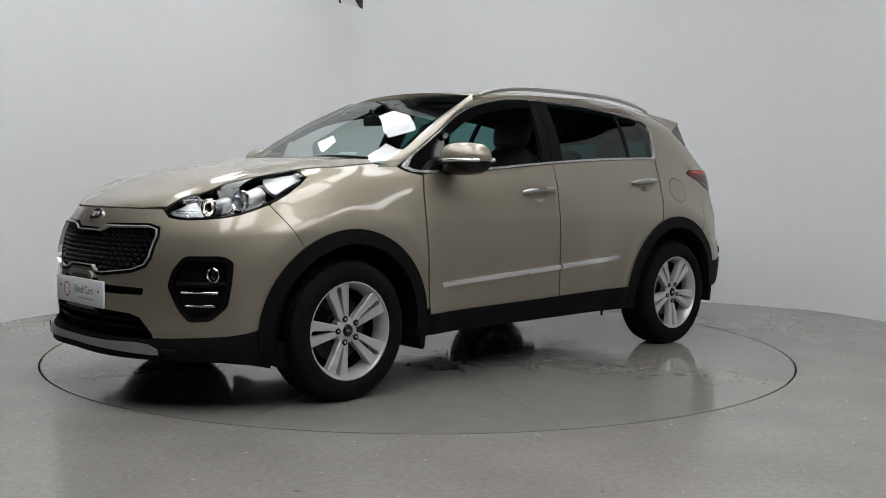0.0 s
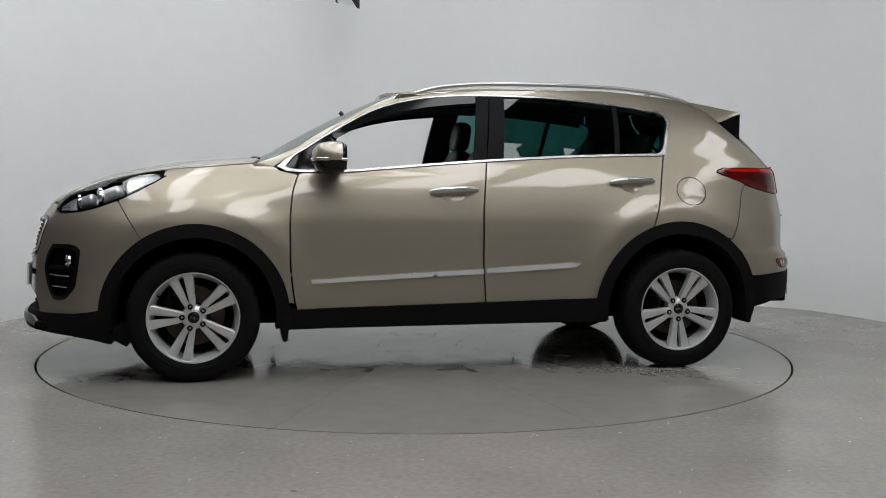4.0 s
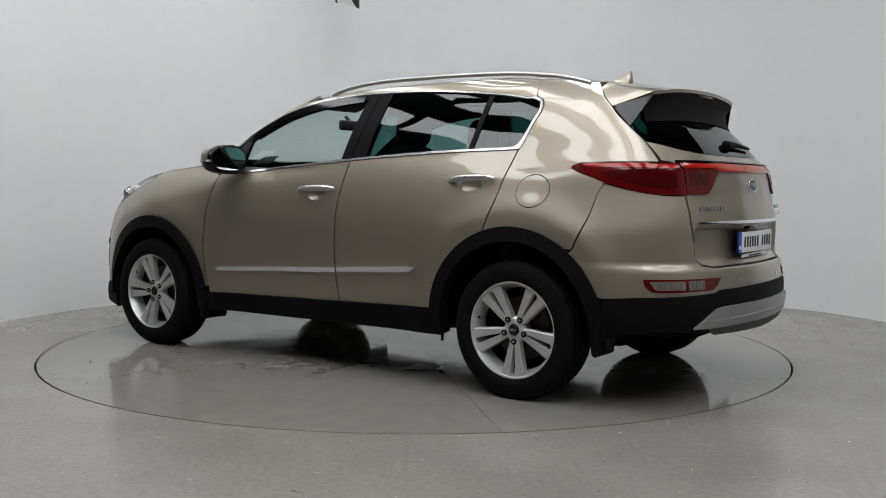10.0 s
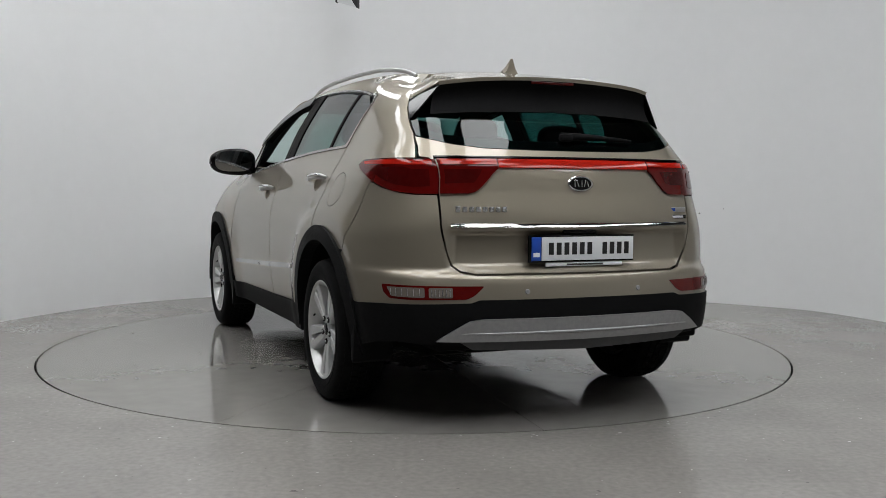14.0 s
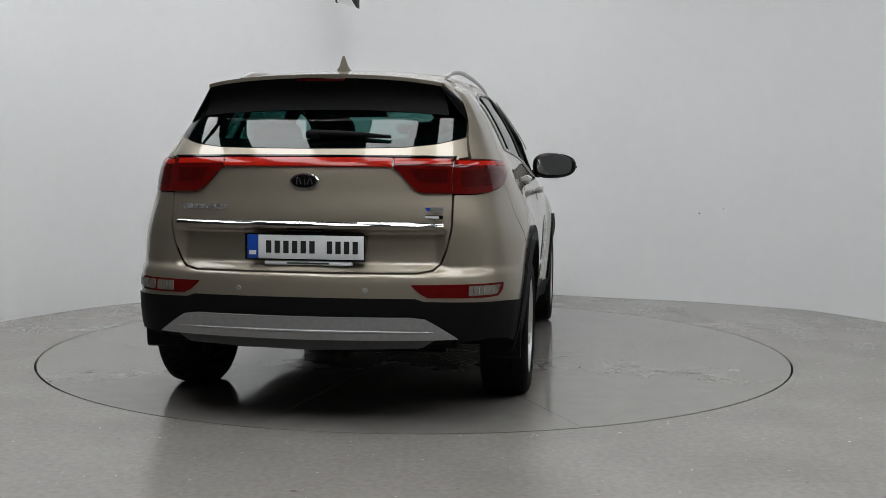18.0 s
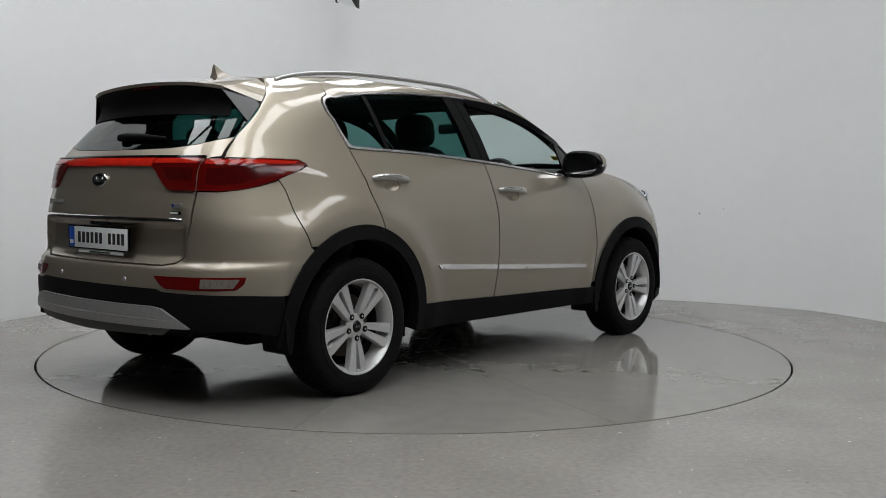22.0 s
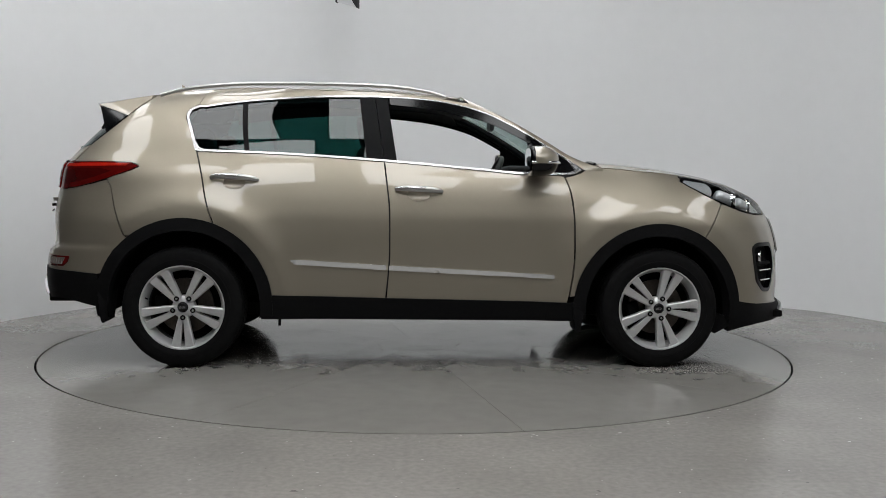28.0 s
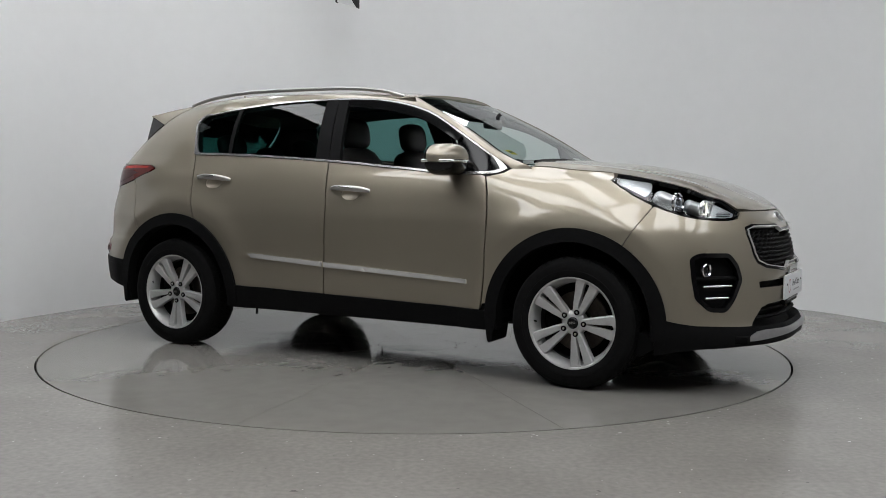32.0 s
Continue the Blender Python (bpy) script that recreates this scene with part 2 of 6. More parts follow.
def tube(name, path, radius, n=8, flat=1.0, caps=True):
    """A round bar along a path of points; radius may be one per point; flat squeezes it sideways."""
    P = [Vector(p) for p in path]
    vs, fs = [], []
    m = len(P)
    up = Vector((0, 0, 1))
    for i, p in enumerate(P):
        d = (P[min(i + 1, m - 1)] - P[max(i - 1, 0)]).normalized()
        a = d.cross(up)
        if a.length < 0.05:
            a = d.cross(Vector((0, 1, 0)))
        a.normalize()
        b = a.cross(d)
        r = radius[i] if isinstance(radius, (list, tuple)) else radius
        for k in range(n):
            w = 2 * math.pi * k / n
            vs.append(tuple(p + a * math.cos(w) * r * flat + b * math.sin(w) * r))
    for i in range(m - 1):
        for k in range(n):
            fs.append((i * n + k, i * n + (k + 1) % n, (i + 1) * n + (k + 1) % n, (i + 1) * n + k))
    if caps:
        fs.append(tuple(range(n))[::-1])
        fs.append(tuple((m - 1) * n + k for k in range(n)))
    me = bpy.data.meshes.new(name)
    me.from_pydata(vs, [], fs)
    bm = bmesh.new()
    bm.from_mesh(me)
    bmesh.ops.recalc_face_normals(bm, faces=bm.faces)
    bm.to_mesh(me)
    bm.free()
    return smooth(me, 50)


# ---- the room ----
# A round white wall about a turntable, open towards the camera, in a larger hall.
RING = 2.264


def ring_mesh(name, r0, r1, z0, z1, n=160):
    vs, fs = [], []
    for i in range(n):
        a = 2 * math.pi * i / n
        for r, z in ((r0, z1), (r1, z1), (r1, z0), (r0, z0)):
            vs.append((r * math.cos(a), r * math.sin(a), z))
    for i in range(n):
        j = (i + 1) % n
        for k in range(4):
            fs.append((i * 4 + k, i * 4 + (k + 1) % 4, j * 4 + (k + 1) % 4, j * 4 + k))
    me = bpy.data.meshes.new(name)
    me.from_pydata(vs, [], fs)
    bm = bmesh.new()
    bm.from_mesh(me)
    bmesh.ops.recalc_face_normals(bm, faces=bm.faces)
    bm.to_mesh(me)
    bm.free()
    return me


def disc_mesh(name, r, z0, z1, n=160):
    bm = bmesh.new()
    bmesh.ops.create_cone(bm, cap_ends=True, segments=n, radius1=r, radius2=r, depth=z1 - z0)
    bmesh.ops.translate(bm, vec=(0, 0, (z0 + z1) / 2), verts=bm.verts)
    return as_mesh(name, bm)


def room():
    floor = new("floor", ring_mesh("floor", RING + 0.006, 14.0, -0.1, 0.0))
    floor.data.materials.append(FLOOR)
    tagged(floor, "grey glossy epoxy floor with faint scuffs", "floor", kind="structure")
    pit = new("turntable_pit", disc_mesh("turntable_pit", RING + 0.03, -0.2, -0.104))
    pit.data.materials.append(GAP)
    tagged(pit, "dark pit below the turntable's edge", "floor", kind="structure")
    # the wall: a bowed sheet with thickness; its distance from the turntable's middle goes with the bearing
    far = curve((-60, 3.9), (0, 3.8), (18, 3.77), (28, 3.765), (35, 3.64), (47, 3.41), (56, 3.23), (64, 3.17), (95, 3.15), (130, 3.16), (143, 3.185), (155, 3.15), (165, 3.17), (200, 3.3), (240, 3.6))
    n, vs, fs = 150, [], []
    a0, a1, hh, th = -4.0, 176.0, 3.05, 0.12
    prof = [(0.0, 0.0), (0.0, hh), (-th, hh), (-th, 0.0)]
    for i in range(n + 1):
        a = a0 + (a1 - a0) * i / n
        for d, z in prof:
            r = float(far(a)) - d
            vs.append((r * math.cos(radians(a)), r * math.sin(radians(a)), z))
    k = len(prof)
    for i in range(n):
        for j in range(k):
            fs.append((i * k + j, i * k + (j + 1) % k, (i + 1) * k + (j + 1) % k, (i + 1) * k + j))
    fs += [(0, 1, 2, 3), tuple(n * k + j for j in (3, 2, 1, 0))]
    me = bpy.data.meshes.new("wall_round")
    me.from_pydata(vs, [], fs)
    wall = new("wall_round", smooth(me))
    me.materials.append(WALL)
    tagged(wall, "curved white painted studio wall round the turntable", "wall", kind="structure")
    ceil = new("ceiling", as_mesh("ceiling", box_bm(28, 28, 0.1, (0, 0, 4.6))))
    ceil.data.materials.append(DARKROOM)
    tagged(ceil, "dark studio ceiling", "ceiling", kind="structure")
    # unseen walls close the hall; the pale east one is added to bounce light
    for name, sx, sy, at in (("wall_north", 16, 0.2, (0, 6, 2.3)), ("wall_south", 16, 0.2, (0, -9.5, 2.3)),
                             ("wall_east", 0.2, 15.3, (8, -1.75, 2.3)), ("wall_west", 0.2, 15.3, (-8, -1.75, 2.3))):
        w = new(name, as_mesh(name, box_bm(sx, sy, 4.6, at)))
        w.data.materials.append(PALEBOUNCE if name == "wall_east" else HALL)
        tagged(w, "plain wall closing the hall, out of view", "wall", kind="structure")


def light_panel(x, y, z, sx, sy):
    root = tagged(new("light_panel"), "white glowing ceiling light panel in a dark frame", "light", "ceiling light panels")
    root.location = (x, y, z)
    part("diffuser", as_mesh("diffuser", box_bm(sx - 0.06, sy - 0.06, 0.02, (0, 0, 0))), GLOW, root, "glowing white diffuser")
    for dx, dy, lx, ly in ((sx / 2 - 0.015, 0, 0.03, sy), (-sx / 2 + 0.015, 0, 0.03, sy), (0, sy / 2 - 0.015, sx - 0.06, 0.03), (0, -sy / 2 + 0.015, sx - 0.06, 0.03)):
        part("frame", as_mesh("frame", box_bm(lx, ly, 0.12, (dx, dy, 0.05))), GLOSSBLACK, root, "dark metal frame")
    return root


def hanging_board():
    """A grey board with dark edges that hangs from the ceiling; its lowest corner shows."""
    root = tagged(new("hanging_board"), "grey board with dark edges hanging from the ceiling", "ceiling fitting")
    root.matrix_basis = pose(-0.53, 2.35, 2.527, 0, 0, -14)
    def slab(name, pts, y0, y1, m_):
        n = len(pts)
        vs = [(x, y0, z) for x, z in pts] + [(x, y1, z) for x, z in pts]
        fs = [tuple(range(n)), tuple(range(2 * n - 1, n - 1, -1))] + [(i, (i + 1) % n, n + (i + 1) % n, n + i) for i in range(n)]
        me = bpy.data.meshes.new(name)
        me.from_pydata(vs, [], fs)
        bm = bmesh.new()
        bm.from_mesh(me)
        bmesh.ops.recalc_face_normals(bm, faces=bm.faces)
        bm.to_mesh(me)
        bm.free()
        part(name, me, m_, root)
    slab("face", [(-0.012, 0.008), (-0.185, 0.056), (-0.185, 2.02), (-0.012, 2.02)], -0.01, 0.01, CEIL)
    slab("edge", [(0.002, 0.0), (-0.008, 0.002), (-0.058, 0.078), (-0.058, 2.02), (0.002, 2.02)], -0.03, 0.03, GAP)
    slab("side_edge", [(-0.185, 0.05), (-0.2, 0.054), (-0.2, 2.02), (-0.185, 2.02)], -0.02, 0.02, GAP)


room()
hanging_board()
# rows of panels, wider towards the open side of the studio
for y_, w_, xs_ in ((-4.6, 1.05, (-1.4, 0.2, 1.8, 3.4, 5.0)), (-2.0, 0.85, (-3.2, -1.75, -0.3, 1.15, 4.6)),
                    (0.6, 0.62, (-3.2, -1.75, -0.3, 1.15)), (3.5, 0.5, (-2.5, -1.2, 0.1, 1.4))):
    for x_ in xs_:
        light_panel(x_, y_, 4.45, w_, 2.5)

# ---- the car's surfaces, in its own space: x forward, y to its left ----
# plan of the body: how far out it is (1 on the flanks) against the length
PLAN = [(2.24, 0.0), (2.225, 0.30), (2.14, 0.585), (1.98, 0.835), (1.80, 0.945), (1.55, 0.995), (1.2, 1.0), (0.6, 1.0), (0.0, 1.0), (-0.6, 1.0), (-1.2, 1.0),
        (-1.55, 0.996), (-1.80, 0.968), (-2.0, 0.893), (-2.13, 0.725), (-2.205, 0.42), (-2.235, 0.0)]


def plan_table():
    P = PLAN
    ext = [(P[1][0], -P[1][1])] + P + [(P[-2][0], -P[-2][1])]
    xs, ys = [], []
    for i in range(1, len(ext) - 2):
        p0, p1, p2, p3 = (np.array(ext[i + k]) for k in (-1, 0, 1, 2))
        t = np.linspace(0, 1, 60, endpoint=False)[:, None]
        q = 0.5 * (2 * p1 + (p2 - p0) * t + (2 * p0 - 5 * p1 + 4 * p2 - p3) * t ** 2 + (3 * p1 - p0 - 3 * p2 + p3) * t ** 3)
        xs += list(q[:, 0])
        ys += list(q[:, 1])
    xs.append(P[-1][0])
    ys.append(P[-1][1])
    xs, ys = np.array(xs), np.array(ys)
    # an even table along the arc
    s = np.concatenate([[0], np.cumsum(np.hypot(np.diff(xs), np.diff(ys) * 0.88))])
    e = np.linspace(0, s[-1], 900)
    xs, ys = np.interp(e, s, xs), np.interp(e, s, ys)
    k = np.array([1, 2, 3, 2, 1]) / 9
    pad = lambda a, sg: np.concatenate([sg * a[4:0:-1], a, sg * a[-2:-6:-1]])
    xs2 = np.convolve(pad(xs, 1), k, "same")[4:-4]
    ys2 = np.convolve(pad(ys, -1), k, "same")[4:-4]
    ys2[0] = ys2[-1] = 0
    return e, xs2, ys2


S_T, CX_T, CY_T = plan_table()
S_END = S_T[-1]
# front and rear ends at each height, on the centre line
front_x = curve((0.18, 2.24), (0.25, 2.275), (0.30, 2.27), (0.36, 2.245), (0.45, 2.25), (0.68, 2.235), (0.78, 2.21), (0.85, 2.172), (0.905, 2.135), (0.984, 2.07), (1.03, 1.98), (1.064, 1.88), (1.087, 1.755), (1.11, 1.62))
rear_x = curve((0.2, -2.12), (0.3, -2.2), (0.38, -2.235), (0.48, -2.245), (0.60, -2.235), (0.645, -2.225), (0.67, -2.195), (0.85, -2.20), (1.0, -2.175), (1.1, -2.155),
               (1.153, -2.11), (1.275, -1.98), (1.38, -1.87), (1.46, -1.79), (1.6, -1.66))
# half widths at each height, at stations along the car
FLANKS = [
    (2.0, curve((0.2, 0.86), (0.35, 0.875), (0.6, 0.875), (0.8, 0.865), (0.9, 0.835), (0.95, 0.815), (1.0, 0.785), (1.08, 0.73), (1.2, 0.66))),
    (1.35, curve((0.2, 0.89), (0.4, 0.91), (0.65, 0.912), (0.8, 0.90), (0.9, 0.868), (0.95, 0.848), (1.0, 0.82), (1.05, 0.782), (1.09, 0.742), (1.2, 0.62))),
    (0.55, curve((0.22, 0.83), (0.3, 0.85), (0.4, 0.868), (0.55, 0.881), (0.7, 0.887), (0.82, 0.884), (0.92, 0.868), (1.0, 0.848), (1.06, 0.825), (1.1, 0.802), (1.15, 0.782), (1.3, 0.722), (1.4, 0.668), (1.5, 0.606), (1.54, 0.574), (1.58, 0.52), (1.62, 0.42))),
    (-0.55, curve((0.22, 0.83), (0.3, 0.85), (0.4, 0.868), (0.55, 0.883), (0.7, 0.889), (0.82, 0.884), (0.92, 0.868), (1.0, 0.848), (1.06, 0.83), (1.12, 0.808), (1.17, 0.785), (1.3, 0.73), (1.4, 0.676), (1.5, 0.614), (1.54, 0.585), (1.575, 0.545), (1.6, 0.49), (1.63, 0.40))),
    (-1.35, curve((0.2, 0.89), (0.4, 0.913), (0.6, 0.92), (0.8, 0.906), (0.9, 0.882), (1.0, 0.852), (1.06, 0.83), (1.12, 0.80), (1.2, 0.762), (1.3, 0.717), (1.4, 0.664), (1.48, 0.608), (1.52, 0.57), (1.56, 0.50), (1.6, 0.40))),
    (-2.0, curve((0.2, 0.83), (0.4, 0.885), (0.6, 0.90), (0.8, 0.885), (0.9, 0.86), (1.0, 0.838), (1.06, 0.828), (1.12, 0.81), (1.2, 0.765), (1.3, 0.715), (1.4, 0.655), (1.46, 0.60), (1.52, 0.50), (1.6, 0.36))),
]
FLANK_X = np.array([f[0] for f in FLANKS])
corner_power = curve((0.2, 1.0), (1.05, 1.0), (1.15, 0.85), (1.3, 0.6), (1.5, 0.55))


def half_width(x, z):
    w = np.array([f(z) for _, f in FLANKS])
    xc = np.clip(x, FLANK_X[-1], FLANK_X[0])
    out = np.zeros_like(xc)
    for i in range(len(FLANKS) - 1):
        a, b = FLANK_X[i], FLANK_X[i + 1]
        t = np.clip((a - xc) / (a - b), 0, 1)
        t = t * t * (3 - 2 * t)
        m = (xc <= a) & ((xc >= b) if i == len(FLANKS) - 2 else (xc > b))
        out = np.where(m, w[i] * (1 - t) + w[i + 1] * t, out)
    return out


def flare(x, z):
    """How far the bands round the wheel arches stand out, with a crease at their upper edge."""
    out = 0.0
    for cx, cz in ((1.325, 0.335), (-1.325, 0.345)):
        r = np.hypot(x - cx, z - cz)
        out = out + np.where(r > 0.552, 0.014 * np.exp(-((r - 0.552) / 0.085) ** 2), 0.014 - 0.007 * np.clip((0.552 - r) / 0.075, 0, 1))
    return out


plate_bay = curve((0.2, 0.0), (0.662, 0.0), (0.70, 0.75), (0.76, 1.0), (0.828, 1.0), (0.846, 0.0), (1.7, 0.0))  # the hollow round the rear plate


def shell(s, z):
    """The body's skin: s runs round the plan from the nose, left positive, 2 * S_END is once round; z is the height."""
    s, z = np.broadcast_arrays(np.asarray(s, float), np.asarray(z, float))
    w = (s + S_END) % (2 * S_END) - S_END
    sg, a = np.where(w < 0, -1.0, 1.0), np.abs(w)
    cx, cy = np.interp(a, S_T, CX_T), np.interp(a, S_T, CY_T)
    kf, kr = (front_x(np.minimum(z, 1.1)) - 0.8) / (2.24 - 0.8), (rear_x(z) + 0.8) / (-2.235 + 0.8)
    x = np.where(cx > 0.8, 0.8 + (cx - 0.8) * kf, np.where(cx < -0.8, -0.8 + (cx + 0.8) * kr, cx))
    p = np.where(cx < 0, corner_power(z), 1.0)
    y = sg * (np.power(np.clip(cy, 0, 2), p) * half_width(cx, z) + flare(x, z))
    x = x + np.where(cx < -1.5, 0.036 * plate_bay(z) * np.clip((0.60 - np.abs(y)) / 0.05, 0, 1), 0.0)
    return np.stack([x, y, z], -1)


def s_at_x(x, z, side=1):
    """The place round the plan where the flank has that x at that height."""
    a = np.linspace(0, S_END, 700)
    P = shell(a, np.full_like(a, z))
    return side * float(np.interp(-x, -P[:, 0], a))


def s_at_y(y, z, rear=False):
    """The place on the nose, or on the tail (counted round through the left), with that y at that height."""
    a = np.linspace(0, S_END * 0.36, 500)
    if rear:
        a = S_END - a
    P = shell(a, np.full_like(a, z))
    v = float(np.interp(abs(y), P[:, 1], a))
    if rear:
        return v if y >= 0 else 2 * S_END - v
    return v if y >= 0 else -v


def outward(P):
    """Rough outward direction from the car's middle."""
    d = P - np.array([0.0, 0.0, 0.75])
    d[:, 0] *= 0.45
    return d


hood_c = curve((0.85, 1.168), (1.0, 1.166), (1.31, 1.137), (1.6, 1.091), (1.85, 1.032), (1.98, 0.985), (2.06, 0.955), (2.10, 0.932), (2.135, 0.901), (2.165, 0.86), (2.2, 0.79))
roof_c = curve((0.2, 1.572), (0.0, 1.595), (-0.34, 1.613), (-0.7, 1.617), (-1.0, 1.613), (-1.3, 1.593), (-1.55, 1.565), (-1.9, 1.512))
hood_drop = curve((0.9, 0.045), (1.1, 0.042), (1.5, 0.032), (1.8, 0.028), (2.0, 0.006), (2.15, 0.0))
hood_bulge = curve((0.9, 0.0), (1.05, 0.004), (1.25, 0.013), (1.5, 0.023), (1.75, 0.022), (1.95, 0.009), (2.08, 0.0), (2.3, 0.0))
NOSE_Z = 0.905  # height of the joint between bonnet and bumper
follow = curve((0.8, 0.0), (1.6, 0.0), (1.8, 0.15), (1.94, 0.5), (2.05, 0.95), (2.10, 1.0), (2.3, 1.0))
_s = np.linspace(0, S_END * 0.3, 400)
NOSE = shell(_s, np.full_like(_s, NOSE_Z))


def hood(x, y):
    a = np.abs(y)
    ridge = 0.006 * np.exp(-((a - (0.60 - 0.16 * (x - 1.0))) / 0.05) ** 2)
    back = np.interp(np.minimum(a, 0.6), NOSE[:, 1], NOSE[0, 0] - NOSE[:, 0])
    back_x = x + follow(x) * back
    z = hood_c(back_x) + hood_bulge(back_x) * np.clip(1 - (a / 0.56) ** 2, 0, 1) ** 1.5 + 0.004 - hood_drop(x) * (a / 0.72) ** 3.6 + ridge
    return np.stack([x, y, z], -1)


def roof(x, y):
    a = np.abs(y)
    z = roof_c(x) - 0.028 * (a / 0.5) ** 2 - 0.01 * (a / 0.52) ** 6
    return np.stack([x, y, z], -1)


def meet(s, top, z0, z1):
    """The height at which the shell at s meets the sheet above it."""
    zz = np.linspace(z0, z1, 400)
    P = shell(np.full_like(zz, s), zz)
    d = zz - top(P[:, 0], P[:, 1])[:, 2]
    i = np.argmax(d > 0) if np.any(d > 0) else len(zz) - 1
    return float(zz[i])


# lines across the flank: door gaps, belt and arches, as x or z
belt = curve((0.9, 1.095), (0.78, 1.083), (0.57, 1.085), (0.33, 1.105), (-0.22, 1.15), (-0.88, 1.188), (-1.3, 1.20))
glass_top = curve((0.91, 1.119), (0.82, 1.175), (0.67, 1.272), (0.51, 1.367), (0.36, 1.44), (0.19, 1.489), (0.04, 1.514), (-0.12, 1.527), (-0.29, 1.533), (-0.58, 1.529), (-0.88, 1.51), (-1.13, 1.483), (-1.25, 1.462))
door_front = curve((1.10, 0.78), (1.068, 0.80), (0.96, 0.832), (0.8, 0.845), (0.64, 0.845), (0.43, 0.825), (0.36, 0.81))
door_mid = curve((1.53, -0.285), (1.15, -0.225), (1.016, -0.208), (0.866, -0.193), (0.655, -0.192), (0.38, -0.212))
door_back = curve((1.20, -1.275), (1.055, -1.235), (0.95, -1.212), (0.79, -1.16))
sill_top = curve((0.86, 0.366), (-0.22, 0.388), (-0.9, 0.405))
ARCH = {"f": (1.325, 0.335, 0.48, 0.41), "r": (-1.325, 0.345, 0.485, 0.415)}
g = 0.0042  # half a panel gap


def arc(which, r, a0, a1, n=22):
    cx, cz = ARCH[which][:2]
    return [(cx + r * math.cos(radians(a0 + (a1 - a0) * i / n)), cz + r * math.sin(radians(a0 + (a1 - a0) * i / n))) for i in range(n + 1)]


def on_side(pts, side):
    """Points (x, z) of the flank as points (s, z) of the shell."""
    return [(s_at_x(x, z, side), z) for x, z in pts]


def panel(name, pts, material, parent, side, label="", **kw):
    return part(name, sheet(name, on_side(pts, side), shell, outward, **kw), material, parent, label)


def along(f, a, b, n=16):
    return [(v, float(f(v))) for v in np.linspace(a, b, n)]


def car_root():
    return tagged(new("car"), "champagne metallic five-door SUV with open front windows", "car")


car = car_root()


def inset(pts, d):
    """A closed outline moved inwards by d."""
    P = np.array(pts, float)
    area = 0.5 * np.sum(P[:, 0] * np.roll(P[:, 1], -1) - np.roll(P[:, 0], -1) * P[:, 1])
    sg = 1 if area > 0 else -1
    out = []
    for i in range(len(P)):
        a, b, c = P[i - 1], P[i], P[(i + 1) % len(P)]
        u, v = b - a, c - b
        u, v = u / (np.hypot(*u) + 1e-9), v / (np.hypot(*v) + 1e-9)
        n = np.array([-u[1] - v[1], u[0] + v[0]]) * sg
        n /= np.hypot(*n) + 1e-9
        k = max(0.45, n @ (np.array([-u[1], u[0]]) * sg))
        out.append(tuple(b + n * d / k))
    return out


def loft(name, A, B, n=6, bulge=0.0, out=(0, 0, 1)):
    """A skin between two lines with as many points, bowed along out."""
    vs, fs = [], []
    o = Vector(out).normalized()
    for a, b in zip(A, B):
        a, b = Vector(a), Vector(b)
        for k in range(n + 1):
            t = k / n
            vs.append(tuple(a.lerp(b, t) + o * bulge * 4 * t * (1 - t)))
    for i in range(len(A) - 1):
        for k in range(n):
            fs.append((i * (n + 1) + k, i * (n + 1) + k + 1, (i + 1) * (n + 1) + k + 1, (i + 1) * (n + 1) + k))
    me = bpy.data.meshes.new(name)
    me.from_pydata(vs, [], fs)
    bm = bmesh.new()
    bm.from_mesh(me)
    bmesh.ops.recalc_face_normals(bm, faces=bm.faces)
    bm.normal_update()
    mid = sum((f.normal for f in bm.faces), Vector())
    if mid.dot(o) < 0:
        bmesh.ops.reverse_faces(bm, faces=bm.faces)
    r = bmesh.ops.solidify(bm, geom=list(bm.faces), thickness=0.006)
    bm.to_mesh(me)
    bm.free()
    return smooth(me, 50)


def sh(s, z, off=0.0):
    """One point of the shell, stood off by off."""
    uv = np.array([[s, z]])
    P, N = shell(uv[:, 0], uv[:, 1]), normals_of(shell, uv)
    if float((N * outward(P.copy())).sum()) < 0:
        N = -N
    return Vector(P[0] + N[0] * off), Vector(N[0])


def F(pts):
    """Points (y, z) of the nose as points of the shell."""
    return [(s_at_y(y, z), z) for y, z in pts]


def R(pts):
    """Points (y, z) of the tail as points of the shell."""
    return [(s_at_y(y, z, True), z) for y, z in pts]


def both(half, turn=0.0):
    """A half outline that starts and ends on the centre line, and its mirror image."""
    return half + [(turn - s, z) for s, z in half[-2:0:-1]]


def ellipse(cx, cz, rx, rz, n=24):
    return [(cx + rx * math.cos(2 * math.pi * i / n), cz + rz * math.sin(2 * math.pi * i / n)) for i in range(n)]


T2 = 2 * S_END
lamp_low = curve((2.07, 0.875), (2.02, 0.862), (1.9, 0.873), (1.77, 0.91), (1.6, 0.985), (1.46, 1.066))


def lamp_low_line():
    return [(x, float(lamp_low(x))) for x in (1.47, 1.53, 1.6, 1.68, 1.77, 1.84, 1.9, 1.96, 2.0)]


HANDLE_F, HANDLE_R = (-0.03, 0.968), (-1.055, 1.025)


joint = curve((0.70, 1.57), (0.75, 1.598), (0.83, 1.648), (0.93, 1.711))


